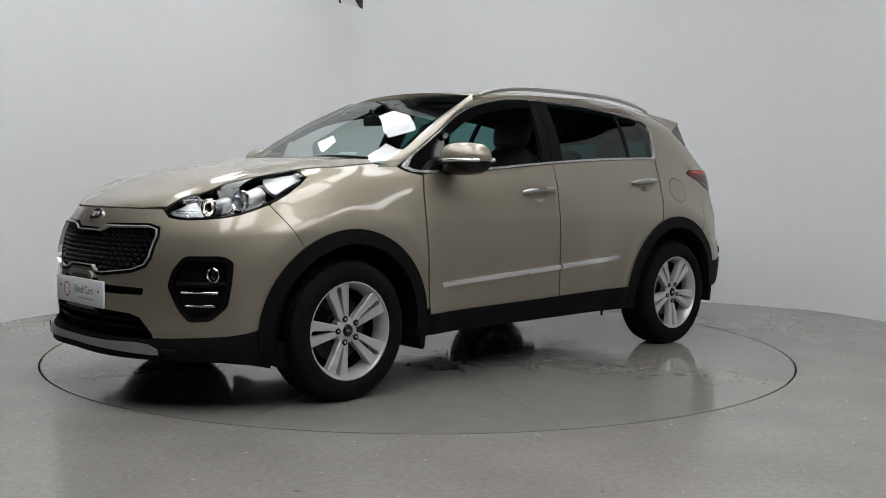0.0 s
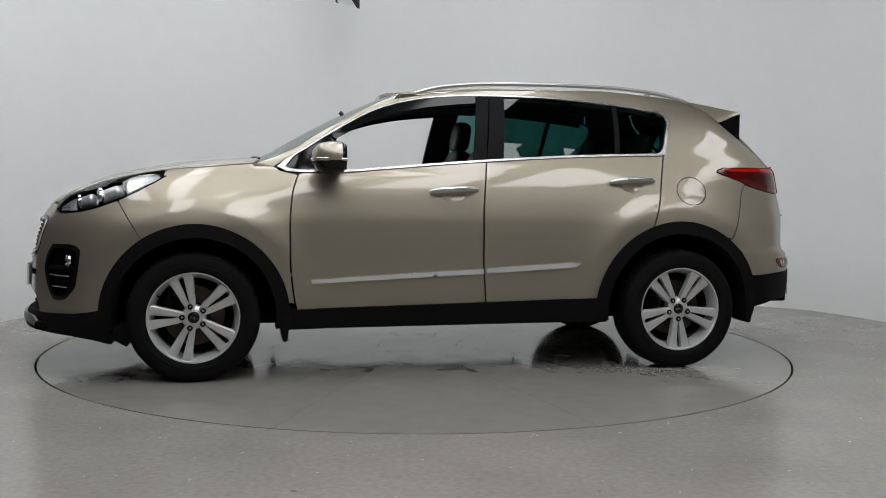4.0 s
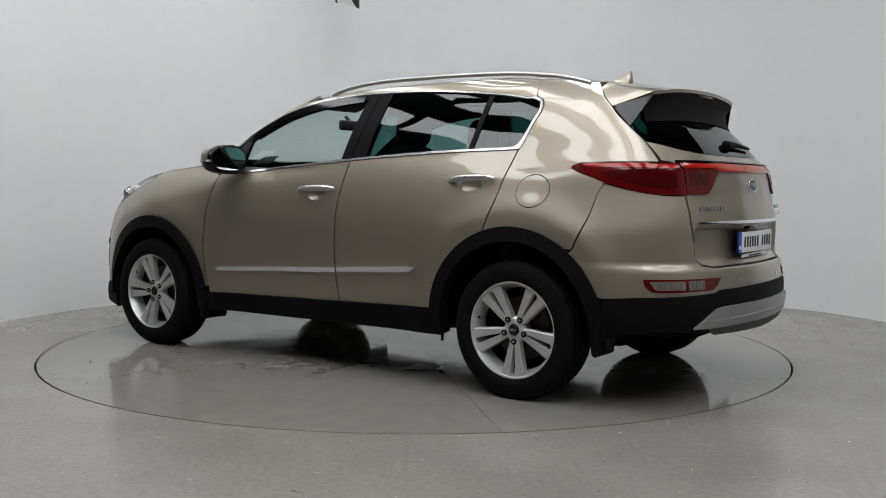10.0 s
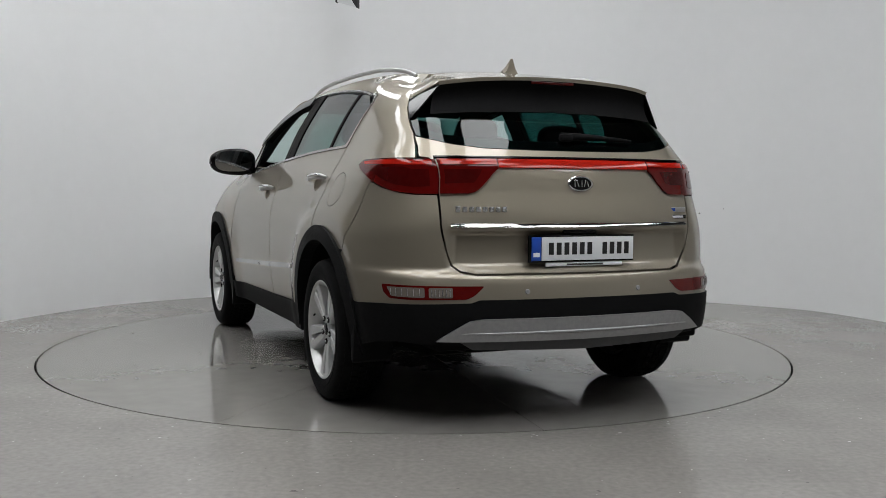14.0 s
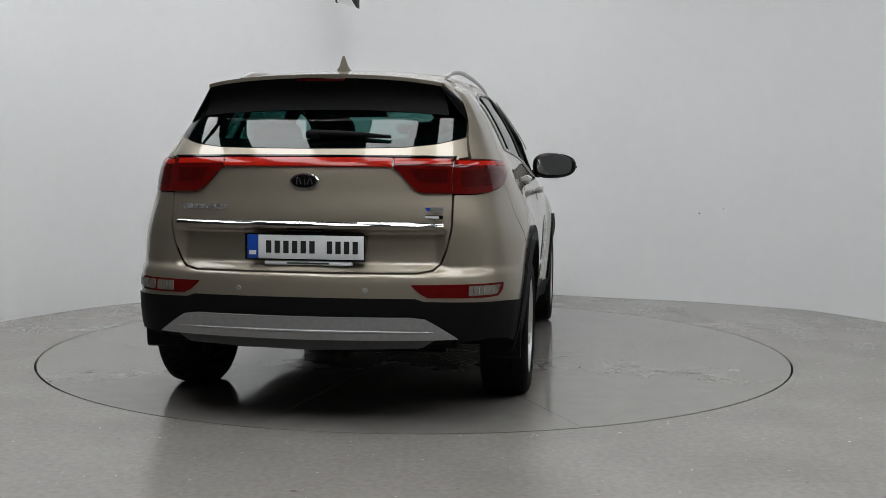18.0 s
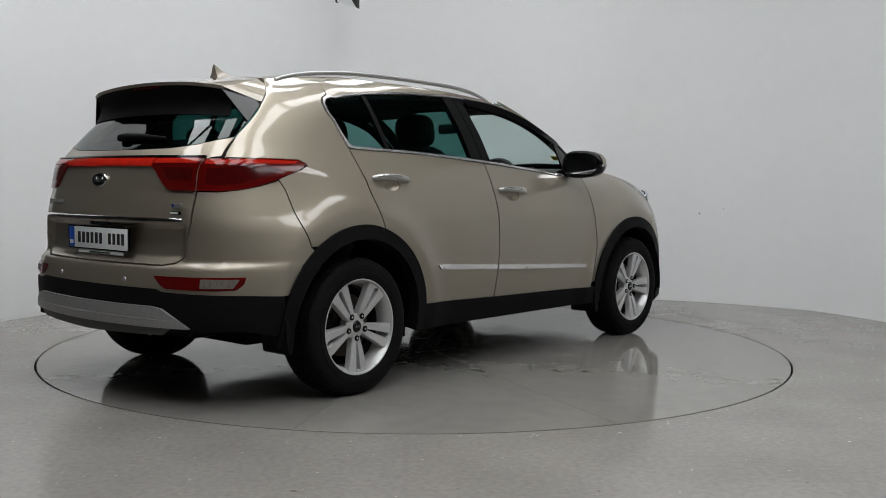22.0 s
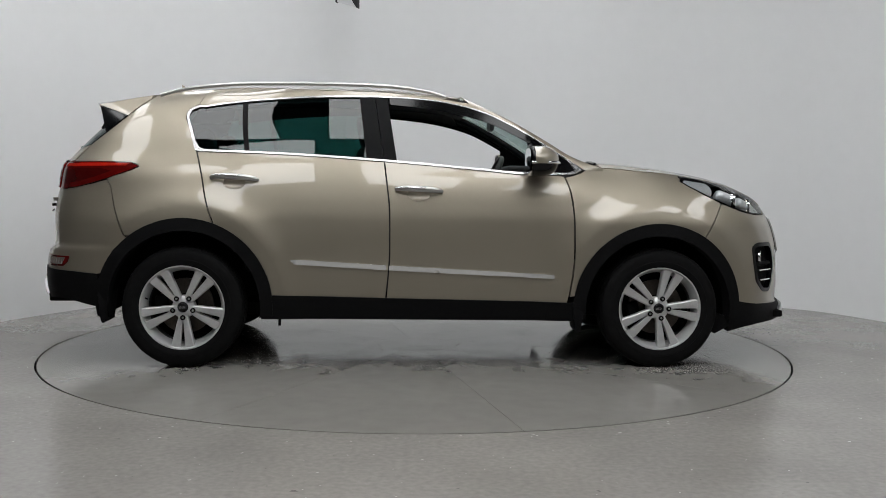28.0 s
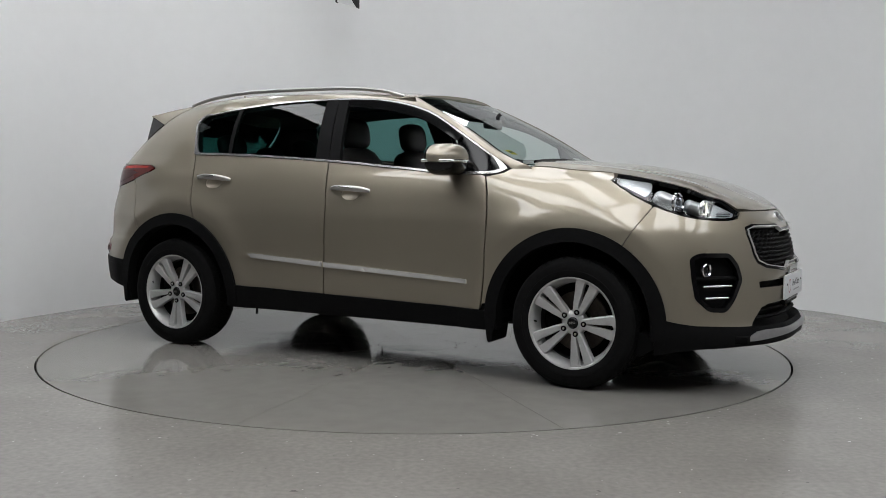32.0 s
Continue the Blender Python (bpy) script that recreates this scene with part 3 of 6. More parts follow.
def lamp_top(n=30):
    """The joint of headlamp and bonnet on the left, as points of the shell from the nose backwards."""
    s0, s1 = s_at_y(0.475, NOSE_Z), s_at_x(1.47, 1.06)
    P = [(s, meet(s, hood, 0.90, 1.16)) for s in np.linspace(s0, s1, n)]
    k = next(i for i, (s, z) in enumerate(P) if shell(s, z)[1] > 0.535)
    out = [(s, NOSE_Z + (P[k][1] - NOSE_Z) * math.sin(math.pi / 2 * i / k)) for i, (s, z) in enumerate(P[:k])] + P[k:]
    return [p for p in out if shell(*p)[0] > 1.455]


def wing(side):
    x_front = joint
    pts = on_side([(x, z - g) for x, z in [(1.702, float(lamp_low(1.702)))] + lamp_low_line()[::-1] if x < 1.705], side)
    for s in np.linspace(s_at_x(1.45, 1.095), s_at_x(1.035, 1.1), 18):
        pts.append((side * s, meet(s, hood, 0.95, 1.16) - g))
    pts += on_side([(0.985, 1.117), (0.93, 1.115), (0.895, 1.092)] + [(door_front(z) + g, z) for z in np.linspace(1.07, 0.40, 24)], side)
    pts += on_side([p for p in arc("f", 0.462, 171, 57, 26)], side)
    pts += on_side([(x_front(z) - g * 0.6, z) for z in np.linspace(0.725, 0.922, 8)], side)
    part("front_wing", sheet("front_wing", pts, shell, outward, h=0.017), PAINT, car)


def doors(side):
    # front door skin
    pts = [(door_front(z) - g, z) for z in np.linspace(float(sill_top(0.8)), 1.072, 22)]
    pts += along(lambda x: belt(x) - 0.003, 0.77, float(door_mid(1.15)) + g, 18)
    pts += [(door_mid(z) + g, z) for z in np.linspace(1.143, float(sill_top(-0.2)), 22)]
    hole = on_side(ellipse(*HANDLE_F, 0.062, 0.036), side)
    fd = part("front_door", sheet("front_door", on_side(pts, side), shell, outward, holes=[hole], h=0.018), PAINT, car)
    door_kit(fd, HANDLE_F, side)
    panel("trim_strip", round_poly([(0.735, 0.501), (0.735, 0.524), (-0.195, 0.573), (-0.195, 0.545)], 0.004), STRIP, fd, side, "bright metal strip", off=0.008, depth=0.01)
    # rear door skin, cut by the arch
    pts = [(door_mid(z) - g, z) for z in np.linspace(float(sill_top(-0.2)), 1.143, 22)]
    pts += along(lambda x: belt(x) - 0.003, float(door_mid(1.15)) - g, -1.27, 18)
    pts += [(door_back(z) + g, z) for z in np.linspace(1.19, 0.80, 14)]
    pts += arc("r", 0.465, 68, 4, 24)
    hole = on_side(ellipse(*HANDLE_R, 0.062, 0.036), side)
    rd = part("rear_door", sheet("rear_door", on_side(pts, side), shell, outward, holes=[hole], h=0.018), PAINT, car)
    door_kit(rd, HANDLE_R, side)
    panel("trim_strip", round_poly([(-0.21, 0.546), (-0.21, 0.574), (-0.70, 0.603), (-0.745, 0.60), (-0.72, 0.576)], 0.004), STRIP, rd, side, "bright metal strip", off=0.008, depth=0.01)


def door_kit(door, at, side):
    """The handle bar over its cup."""
    cx, cz = at
    # cup
    vs, fs, n, m = [], [], 28, 6
    for k in range(m + 1):
        r = 1 - k / m
        for i in range(n):
            a = 2 * math.pi * i / n
            x, z = cx + 0.062 * 1.03 * r * math.cos(a), cz + 0.036 * 1.03 * r * math.sin(a)
            p, nn = sh(s_at_x(x, z, side), z)
            vs.append(tuple(p - nn * (0.004 + 0.022 * (1 - r * r))))
    for k in range(m):
        for i in range(n):
            fs.append((k * n + i, k * n + (i + 1) % n, (k + 1) * n + (i + 1) % n, (k + 1) * n + i))
    me = bpy.data.meshes.new("handle_cup")
    me.from_pydata(vs, [], fs)
    part("handle_cup", smooth(me, 80), PAINT, door)
    # bar: two feet and a bowed grip
    path, rad = [], []
    for t in np.linspace(-1, 1, 17):
        x, z = cx + 0.132 * t, cz + 0.022 - 0.006 * t
        p, nn = sh(s_at_x(x, z, side), z)
        path.append(tuple(p + nn * (0.008 + 0.03 * (1 - abs(t) ** 3))))
        rad.append(0.0165 * (1 - 0.45 * abs(t) ** 4))
    part("handle", tube("handle", path, rad, 12, flat=0.75), SATIN, door, "satin chrome door handle")
    path = []
    for t in np.linspace(-0.86, 0.3, 9):
        x, z = cx + 0.132 * t, cz + 0.024 - 0.006 * t
        p, nn = sh(s_at_x(x, z, side), z)
        path.append(tuple(p + nn * (0.021 + 0.03 * (1 - abs(t) ** 3))))
    part("handle_strip", tube("handle_strip", path, 0.005, 8), CHROME, door, "chrome strip")


def quarter(side):
    pts = [(door_back(z) - g, z) for z in np.linspace(0.80, 1.19, 14)]
    pts += [(-1.29, 1.23), (-1.325, 1.33), (-1.352, 1.385), (-1.352, 1.42), (-1.335, 1.45), (-1.29, 1.472)]
    q = [(side * s_at_x(x, z), z) for x, z in pts]
    for x in np.linspace(-1.28, -1.575, 12):
        s = s_at_x(x, 1.5)
        q.append((side * s, meet(s, roof, 1.40, 1.62) - 0.002))
    q += [(side * s_at_x(x, z), z) for x, z in ((-1.592, 1.50), (-1.635, 1.455), (-1.69, 1.405), (-1.735, 1.36), (-1.80, 1.305), (-1.868, 1.25), (-1.93, 1.185), (-1.968, 1.14))]
    q += [(side * s_at_x(x, z), z) for x, z in ((-1.80, 1.14), (-1.63, 1.137), (-1.59, 1.122), (-1.585, 1.108), (-1.63, 1.088), (-1.72, 1.058), (-1.76, 1.043), (-1.735, 1.0), (-1.645, 0.735))]
    q += [(side * s_at_x(x, z), z) for x, z in arc("r", 0.465, 122, 71, 12)]
    fuel = [(side * s_at_x(x, z), z) for x, z in ellipse(-1.41, 1.0, 0.09, 0.08, 40)]
    quarter_ob = part("rear_quarter", sheet("rear_quarter", q, shell, outward, h=0.017, holes=[fuel] if side > 0 else []), PAINT, car)
    if side > 0:
        part("fuel_flap", sheet("fuel_flap", [(side * s_at_x(x, z), z) for x, z in ellipse(-1.41, 1.0, 0.086, 0.076, 40)], shell, outward, h=0.024), PAINT, quarter_ob)


def cant_rail(side):
    """The body-colour rail above the side windows."""
    lo = along(lambda x: glass_top(x) + 0.004, 0.30, -1.2895, 26)
    q = [(side * s_at_x(x, z), z) for x, z in lo]
    for x in np.linspace(-1.2795, 0.275, 26):
        s = s_at_x(x, 1.5)
        q.append((side * s, meet(s, roof, 1.38, 1.62) - 0.002))
    part("roof_side", sheet("roof_side", q, shell, outward, h=0.024, depth=0.02), PAINT, car)


screen_c = curve((1.10, 1.18), (1.156, 1.035), (1.205, 0.925), (1.287, 0.785), (1.401, 0.572), (1.507, 0.345), (1.57, 0.21))


def screen(y, z):
    """The windscreen's surface."""
    y, z = np.broadcast_arrays(np.asarray(y, float), np.asarray(z, float))
    return np.stack([screen_c(z) - 0.21 * y * y, y, z], -1)


screen_edge = curve((1.13, 0.715), (1.16, 0.70), (1.3, 0.655), (1.42, 0.61), (1.512, 0.568), (1.55, 0.545))


def a_pillar(side):
    A, B = [], []
    for t in np.linspace(0, 1, 22):
        x = 1.035 - (1.035 - 0.275) * t
        z = 1.113 if x > 0.93 else max(1.113, float(glass_top(x)) + 0.004)
        p, nn = sh(s_at_x(x, z, side), z, 0.0)
        A.append(tuple(p))
        zb = 1.142 + (1.541 - 1.142) * t ** 0.97
        yb = float(screen_edge(zb)) + 0.004
        b = screen(yb, zb)
        B.append((float(b[0]) + 0.004, side * yb, zb))
    part("windscreen_pillar", loft("windscreen_pillar", A, B, 8, 0.012, (0.35, side * 0.8, 0.5)), PAINT, car)


def windscreen():
    half = [(0.0, 1.135), (0.35, 1.135), (0.60, 1.137), (0.70, 1.143)] + [(float(screen_edge(z)), z) for z in np.linspace(1.16, 1.53, 14)] + [(0.45, 1.537), (0.25, 1.545), (0.0, 1.548)]
    poly = both(half)
    out = lambda P: np.tile([1.0, 0, 1.0], (len(P), 1))
    ws = part("windscreen", sheet("windscreen", poly, screen, out, h=0.05, depth=0.006), CLEAR, car, "clear glass windscreen")
    ws.visible_shadow = False
    # dark band round the glass, on its inner face
    band = sheet("glass_band", poly, screen, out, h=0.05, depth=0, off=-0.008, holes=[inset(poly, 0.035)])
    part("glass_band", band, GLOSSBLACK, car, "black printed band of the windscreen")
    # sticker low in the corner: yellow with dark bars
    st = sheet("sticker", [(-0.60, 1.20), (-0.545, 1.20), (-0.545, 1.225), (-0.60, 1.225)], screen, out, h=0.03, depth=0, off=-0.007)
    sticker = part("sticker", st, mat("yellow_sticker", (0.8, 0.62, 0.02), rough=0.4, grain=0.03), car, "small yellow sticker with dark bars inside the windscreen")
    for a in (-0.59, -0.57):
        part("print_bar", sheet("print_bar", [(a, 1.206), (a + 0.014, 1.206), (a + 0.014, 1.219), (a, 1.219)], screen, out, h=0.03, depth=0, off=-0.005), INK, sticker)
    # a printed slip of paper behind the glass
    slip = part("paper_slip", sheet("paper_slip", [(0.215, 1.168), (0.375, 1.160), (0.365, 1.212), (0.225, 1.218)], screen, out, h=0.03, depth=0, off=-0.02), WHITE, car, "white printed slip behind the windscreen")
    for z in (1.178, 1.188, 1.198):
        part("print_bar", sheet("print_bar", [(0.245, z), (0.345, z - 0.005), (0.345, z - 0.002), (0.245, z + 0.003)], screen, out, h=0.03, depth=0, off=-0.018), GREYINK, slip)
    # cowl and wipers
    A, B = [], []
    for y in np.linspace(-0.70, 0.70, 29):
        p = screen(y, 1.145)
        A.append((float(p[0]) - 0.02, y, 1.128))
        x = 1.05 - 0.10 * (abs(y) / 0.7) ** 3
        B.append((x + 0.04, y, float(hood(np.array(x + 0.04), np.array(y))[2]) - 0.02))
    part("cowl", loft("cowl", A, B, 4, 0.0, (0, 0, 1)), BLACK, car, "black plastic cowl")
    for y0, y1, tag in ((-0.05, 0.60, 1), (-0.62, -0.02, 1)):
        path = []
        for t in np.linspace(0, 1, 12):
            y = y0 + (y1 - y0) * t
            z = 1.143 + 0.018 * math.sin(math.pi * t * 0.9)
            p = screen(y, z)
            path.append((float(p[0]) + 0.018, y, z + 0.01))
        w = part("windscreen_wiper", tube("windscreen_wiper", path, [0.009] * 3 + [0.007] * 9, 8), GLOSSBLACK, car, "black wiper arm and blade")
        path = [(p[0] + 0.012, p[1], p[2] - 0.008) for p in path[:8]]
        part("arm", tube("arm", [(path[0][0] + 0.03, path[0][1], path[0][2] - 0.02)] + path, 0.007, 8), BLACK, w)


def side_windows(side):
    X = lambda pts: [(side * s_at_x(x, z), z) for x, z in pts]
    tb, tt = 0.012, 0.009
    outer = [(0.905, 1.112), (0.86, 1.088)] + along(belt, 0.80, -1.255, 34) + [(-1.285, 1.205), (-1.30, 1.25), (-1.325, 1.33), (-1.346, 1.385), (-1.346, 1.42), (-1.328, 1.447), (-1.285, 1.466)]
    outer += along(glass_top, -1.25, 0.86, 44)
    inner = [(0.865, 1.112), (0.835, 1.102)] + along(lambda x: belt(x) + tb, 0.80, -1.235, 34) + [(-1.262, 1.222), (-1.285, 1.258), (-1.311, 1.333), (-1.333, 1.385), (-1.333, 1.414), (-1.317, 1.438), (-1.277, 1.455)]
    inner += along(lambda x: glass_top(x) - tt, -1.24, 0.82, 42)
    O, I = X(outer), X(inner)
    part("window_trim", sheet("window_trim", O, shell, outward, h=0.03, holes=[I], off=0.005, depth=0.012), BRIGHTTRIM, car, "chrome window surround")
    lo, hi = (lambda x: float(belt(x)) + tb + 0.001), (lambda x: float(glass_top(x)) - tt - 0.001)
    # black mirror base triangle
    tri = [(0.86, 1.112), (0.835, 1.103)] + along(lo, 0.80, 0.62, 6) + [(0.585, hi(0.60) - 0.012)] + along(hi, 0.60, 0.84, 8)
    part("mirror_base", sheet("mirror_base", X(tri), shell, outward, h=0.03, off=-0.002, depth=0.01), GLOSSBLACK, car, "black triangle at the mirror")
    # black door pillars
    fr = lambda z: float(door_mid(z)) + 0.072
    bk = lambda z: float(door_mid(z)) - 0.098 + 0.03 * (z - 1.15)
    p1 = [(float(door_mid(lo(-0.2))) + 0.003, lo(-0.2)), (float(door_mid(hi(-0.28))) + 0.003, hi(-0.28)), (fr(hi(-0.2)), hi(-0.2)), (fr(lo(-0.15)), lo(-0.15))]
    part("door_pillar", sheet("door_pillar", X(p1), shell, outward, h=0.03, off=0.001, depth=0.03), BLACK, car, "black pillar trim")
    p2 = [(float(door_mid(lo(-0.2))) - 0.003, lo(-0.2)), (float(door_mid(hi(-0.28))) - 0.003, hi(-0.28)), (bk(hi(-0.34)), hi(-0.34)), (bk(lo(-0.32)), lo(-0.32))]
    part("door_pillar", sheet("door_pillar", X(p2), shell, outward, h=0.03, off=0.001, depth=0.03), BLACK, car, "black pillar trim")
    # the black frame of the open front window, and the wind deflector over it
    fz = [(x, hi(x)) for x in np.linspace(0.60, -0.205, 22)]
    fz2 = [(x, hi(x) - 0.022) for x in np.linspace(-0.20, 0.575, 22)]
    part("window_frame", sheet("window_frame", X(fz + fz2), shell, outward, h=0.03, off=-0.006, depth=0.03), BLACK, car, "black window frame")
    vz = [(x, hi(x) - 0.004) for x in np.linspace(0.62, -0.20, 24)]
    vz2 = [(x, hi(x) - 0.048 - 0.008 * math.sin(math.pi * (x + 0.2) / 0.8)) for x in np.linspace(-0.195, 0.60, 24)]
    part("wind_deflector", sheet("wind_deflector", X(round_poly(vz + vz2, 0.012)), shell, outward, h=0.03, off=0.016, depth=0.004), GLOSSBLACK, car, "dark glossy wind deflector")
    # rear glass and the small fixed pane
    dv = lambda z: -0.985 - 0.10 * (z - 1.2)
    gl = [(bk(lo(-0.32)), lo(-0.32))] + along(lo, -0.36, dv(1.2) + 0.004, 12) + [(dv(1.5) + 0.004, hi(-1.0))] + along(hi, -1.0, -0.36, 12) + [(bk(hi(-0.34)), hi(-0.34))]
    w = part("rear_side_window", sheet("rear_side_window", X(gl), shell, outward, h=0.04, off=-0.004, depth=0.004), TINT, car, "green privacy glass")
    w.visible_shadow = False
    fx = along(lo, dv(1.2) - 0.024, -1.23, 8) + [(-1.262, 1.223), (-1.284, 1.259), (-1.31, 1.334), (-1.332, 1.385), (-1.332, 1.414), (-1.316, 1.437), (-1.278, 1.4535)] + along(hi, -1.24, dv(1.5) - 0.024, 8)
    w = part("quarter_window", sheet("quarter_window", X(fx), shell, outward, h=0.04, off=-0.004, depth=0.004), TINT, car, "green privacy glass")
    w.visible_shadow = False
    dp = [(dv(1.2) + 0.004, lo(-0.98)), (dv(1.2) - 0.024, lo(-1.02)), (dv(1.5) - 0.024, hi(-1.04)), (dv(1.5) + 0.004, hi(-1.0))]
    part("window_divider", sheet("window_divider", X(dp), shell, outward, h=0.03, off=0.0, depth=0.02), BLACK, car, "black window bar")


def bonnet_and_roof():
    edge = []
    for s in np.linspace(0, s_at_y(0.47, NOSE_Z), 14):
        P = shell(s, NOSE_Z)
        edge.append((float(P[0]) - g, float(P[1])))
    tail = [(s, meet(s, hood, 0.95, 1.16)) for s in np.linspace(s_at_x(1.44, 1.095), s_at_x(1.035, 1.1), 26)]
    for i, (s, z) in enumerate(lamp_top() + tail):
        P = shell(s, z)
        edge.append((float(P[0]), max(0, float(P[1]) - (g if i < len(lamp_top()) else 2.2 * g))))
    half = edge + [(1.0, 0.60), (1.035, 0.4), (1.05, 0.2), (1.055, 0.0)]
    poly = half + [(x, -y) for x, y in half[-2:0:-1]]
    up = lambda P: np.tile([0.15, 0, 1.0], (len(P), 1))
    part("bonnet", sheet("bonnet", poly, hood, up, h=0.032), PAINT, car)
    edge = []
    for x in np.linspace(0.24, -1.63, 42):
        s = s_at_x(x, 1.5)
        z = meet(s, roof, 1.38, 1.62)
        P = shell(s, z)
        edge.append((float(P[0]), float(P[1]) - 0.003))
    half = [(0.235, 0.0), (0.228, 0.25), (0.20, 0.45), (0.17, 0.50)] + [e for e in edge if -1.568 < e[0] < 0.14] + [(-1.58, 0.3), (-1.583, 0.0)]
    half[0:4] = [(0.262, 0.0), (0.25, 0.25), (0.222, 0.45), (0.205, 0.51)]
    poly = half + [(x, -y) for x, y in half[-2:0:-1]]
    top = part("roof", sheet("roof", poly, roof, up, h=0.04), PAINT, car)
    part("headlining", sheet("headlining", inset(poly, 0.02), roof, up, h=0.08, off=-0.04, depth=0), LINER, car, "grey headlining")
    # spoiler: the roof's skin carried on past the tailgate joint
    half = [(-1.596, 0.0), (-1.592, 0.3), (-1.585, 0.44), (-1.65, 0.475), (-1.74, 0.515), (-1.82, 0.540), (-1.872, 0.535), (-1.905, 0.45), (-1.922, 0.2), (-1.926, 0.0)]
    poly = half + [(x, -y) for x, y in half[-2:0:-1]]
    sp = part("spoiler", sheet("spoiler", poly, roof, up, h=0.035, depth=0.016), PAINT, car)
    for sd in (1, -1):
        A, B = [], []
        for t in np.linspace(0, 1, 12):
            x = -1.587 + (-1.872 + 1.587) * t
            y = float(np.interp(-x, [1.585, 1.65, 1.74, 1.82, 1.872], [0.44, 0.475, 0.515, 0.540, 0.535]))
            z = float(roof(np.array(x), np.array(y))[2])
            A.append((x, sd * y, z - 0.001))
            zs = 1.507 - 0.102 * t
            xs = float(np.interp(-zs, [-1.51, -1.50, -1.455, -1.405], [-1.582, -1.594, -1.639, -1.694]))
            p, nn = sh(s_at_x(xs, zs, sd), zs, 0.002)
            B.append(tuple(p))
        part("spoiler_cheek", loft("spoiler_cheek", A, B, 6, 0.0, (0, sd, 0.3)), PAINT, sp)
        A, B = [], []
        for t in np.linspace(0, 1, 10):
            p, nn = sh(s_at_x(-1.694, 1.405, sd), 1.405, 0.003)
            e = Vector((-1.868, sd * 0.531, float(roof(np.array(-1.868), np.array(0.531))[2]) - 0.014))
            A.append(tuple(p.lerp(e, t)))
            zs = 1.405 - 0.10 * t
            q, n2 = sh(s_at_x(-1.694 - 0.112 * t, zs, sd), zs, 0.004)
            B.append(tuple(q))
        part("spoiler_fin", loft("spoiler_fin", A, B, 6, 0.0, (-0.3, sd, 0)), GLOSSBLACK, sp, "gloss black side fin")
    A, B = [], []
    for y in np.linspace(-0.532, 0.532, 31):
        x = -1.92 + 0.05 * (abs(y) / 0.532) ** 3
        A.append((x, y, float(roof(np.array(x), np.array(y))[2]) - 0.014))
        z = 1.352 - 0.02 * (abs(y) / 0.5) ** 2
        p, nn = sh(s_at_y(y * 1.06, z, True), z, 0.004)
        B.append((p.x, p.y, p.z))
    part("spoiler_underside", loft("spoiler_underside", A, B, 8, -0.03, (-1, 0, -0.3)), BLACK, sp, "black underside")
    part("brake_light", as_mesh("brake_light", box_bm(0.012, 0.22, 0.014, (-1.915, 0.0, 1.484), 0.004)), REDDARK, sp, "dark red high brake light")


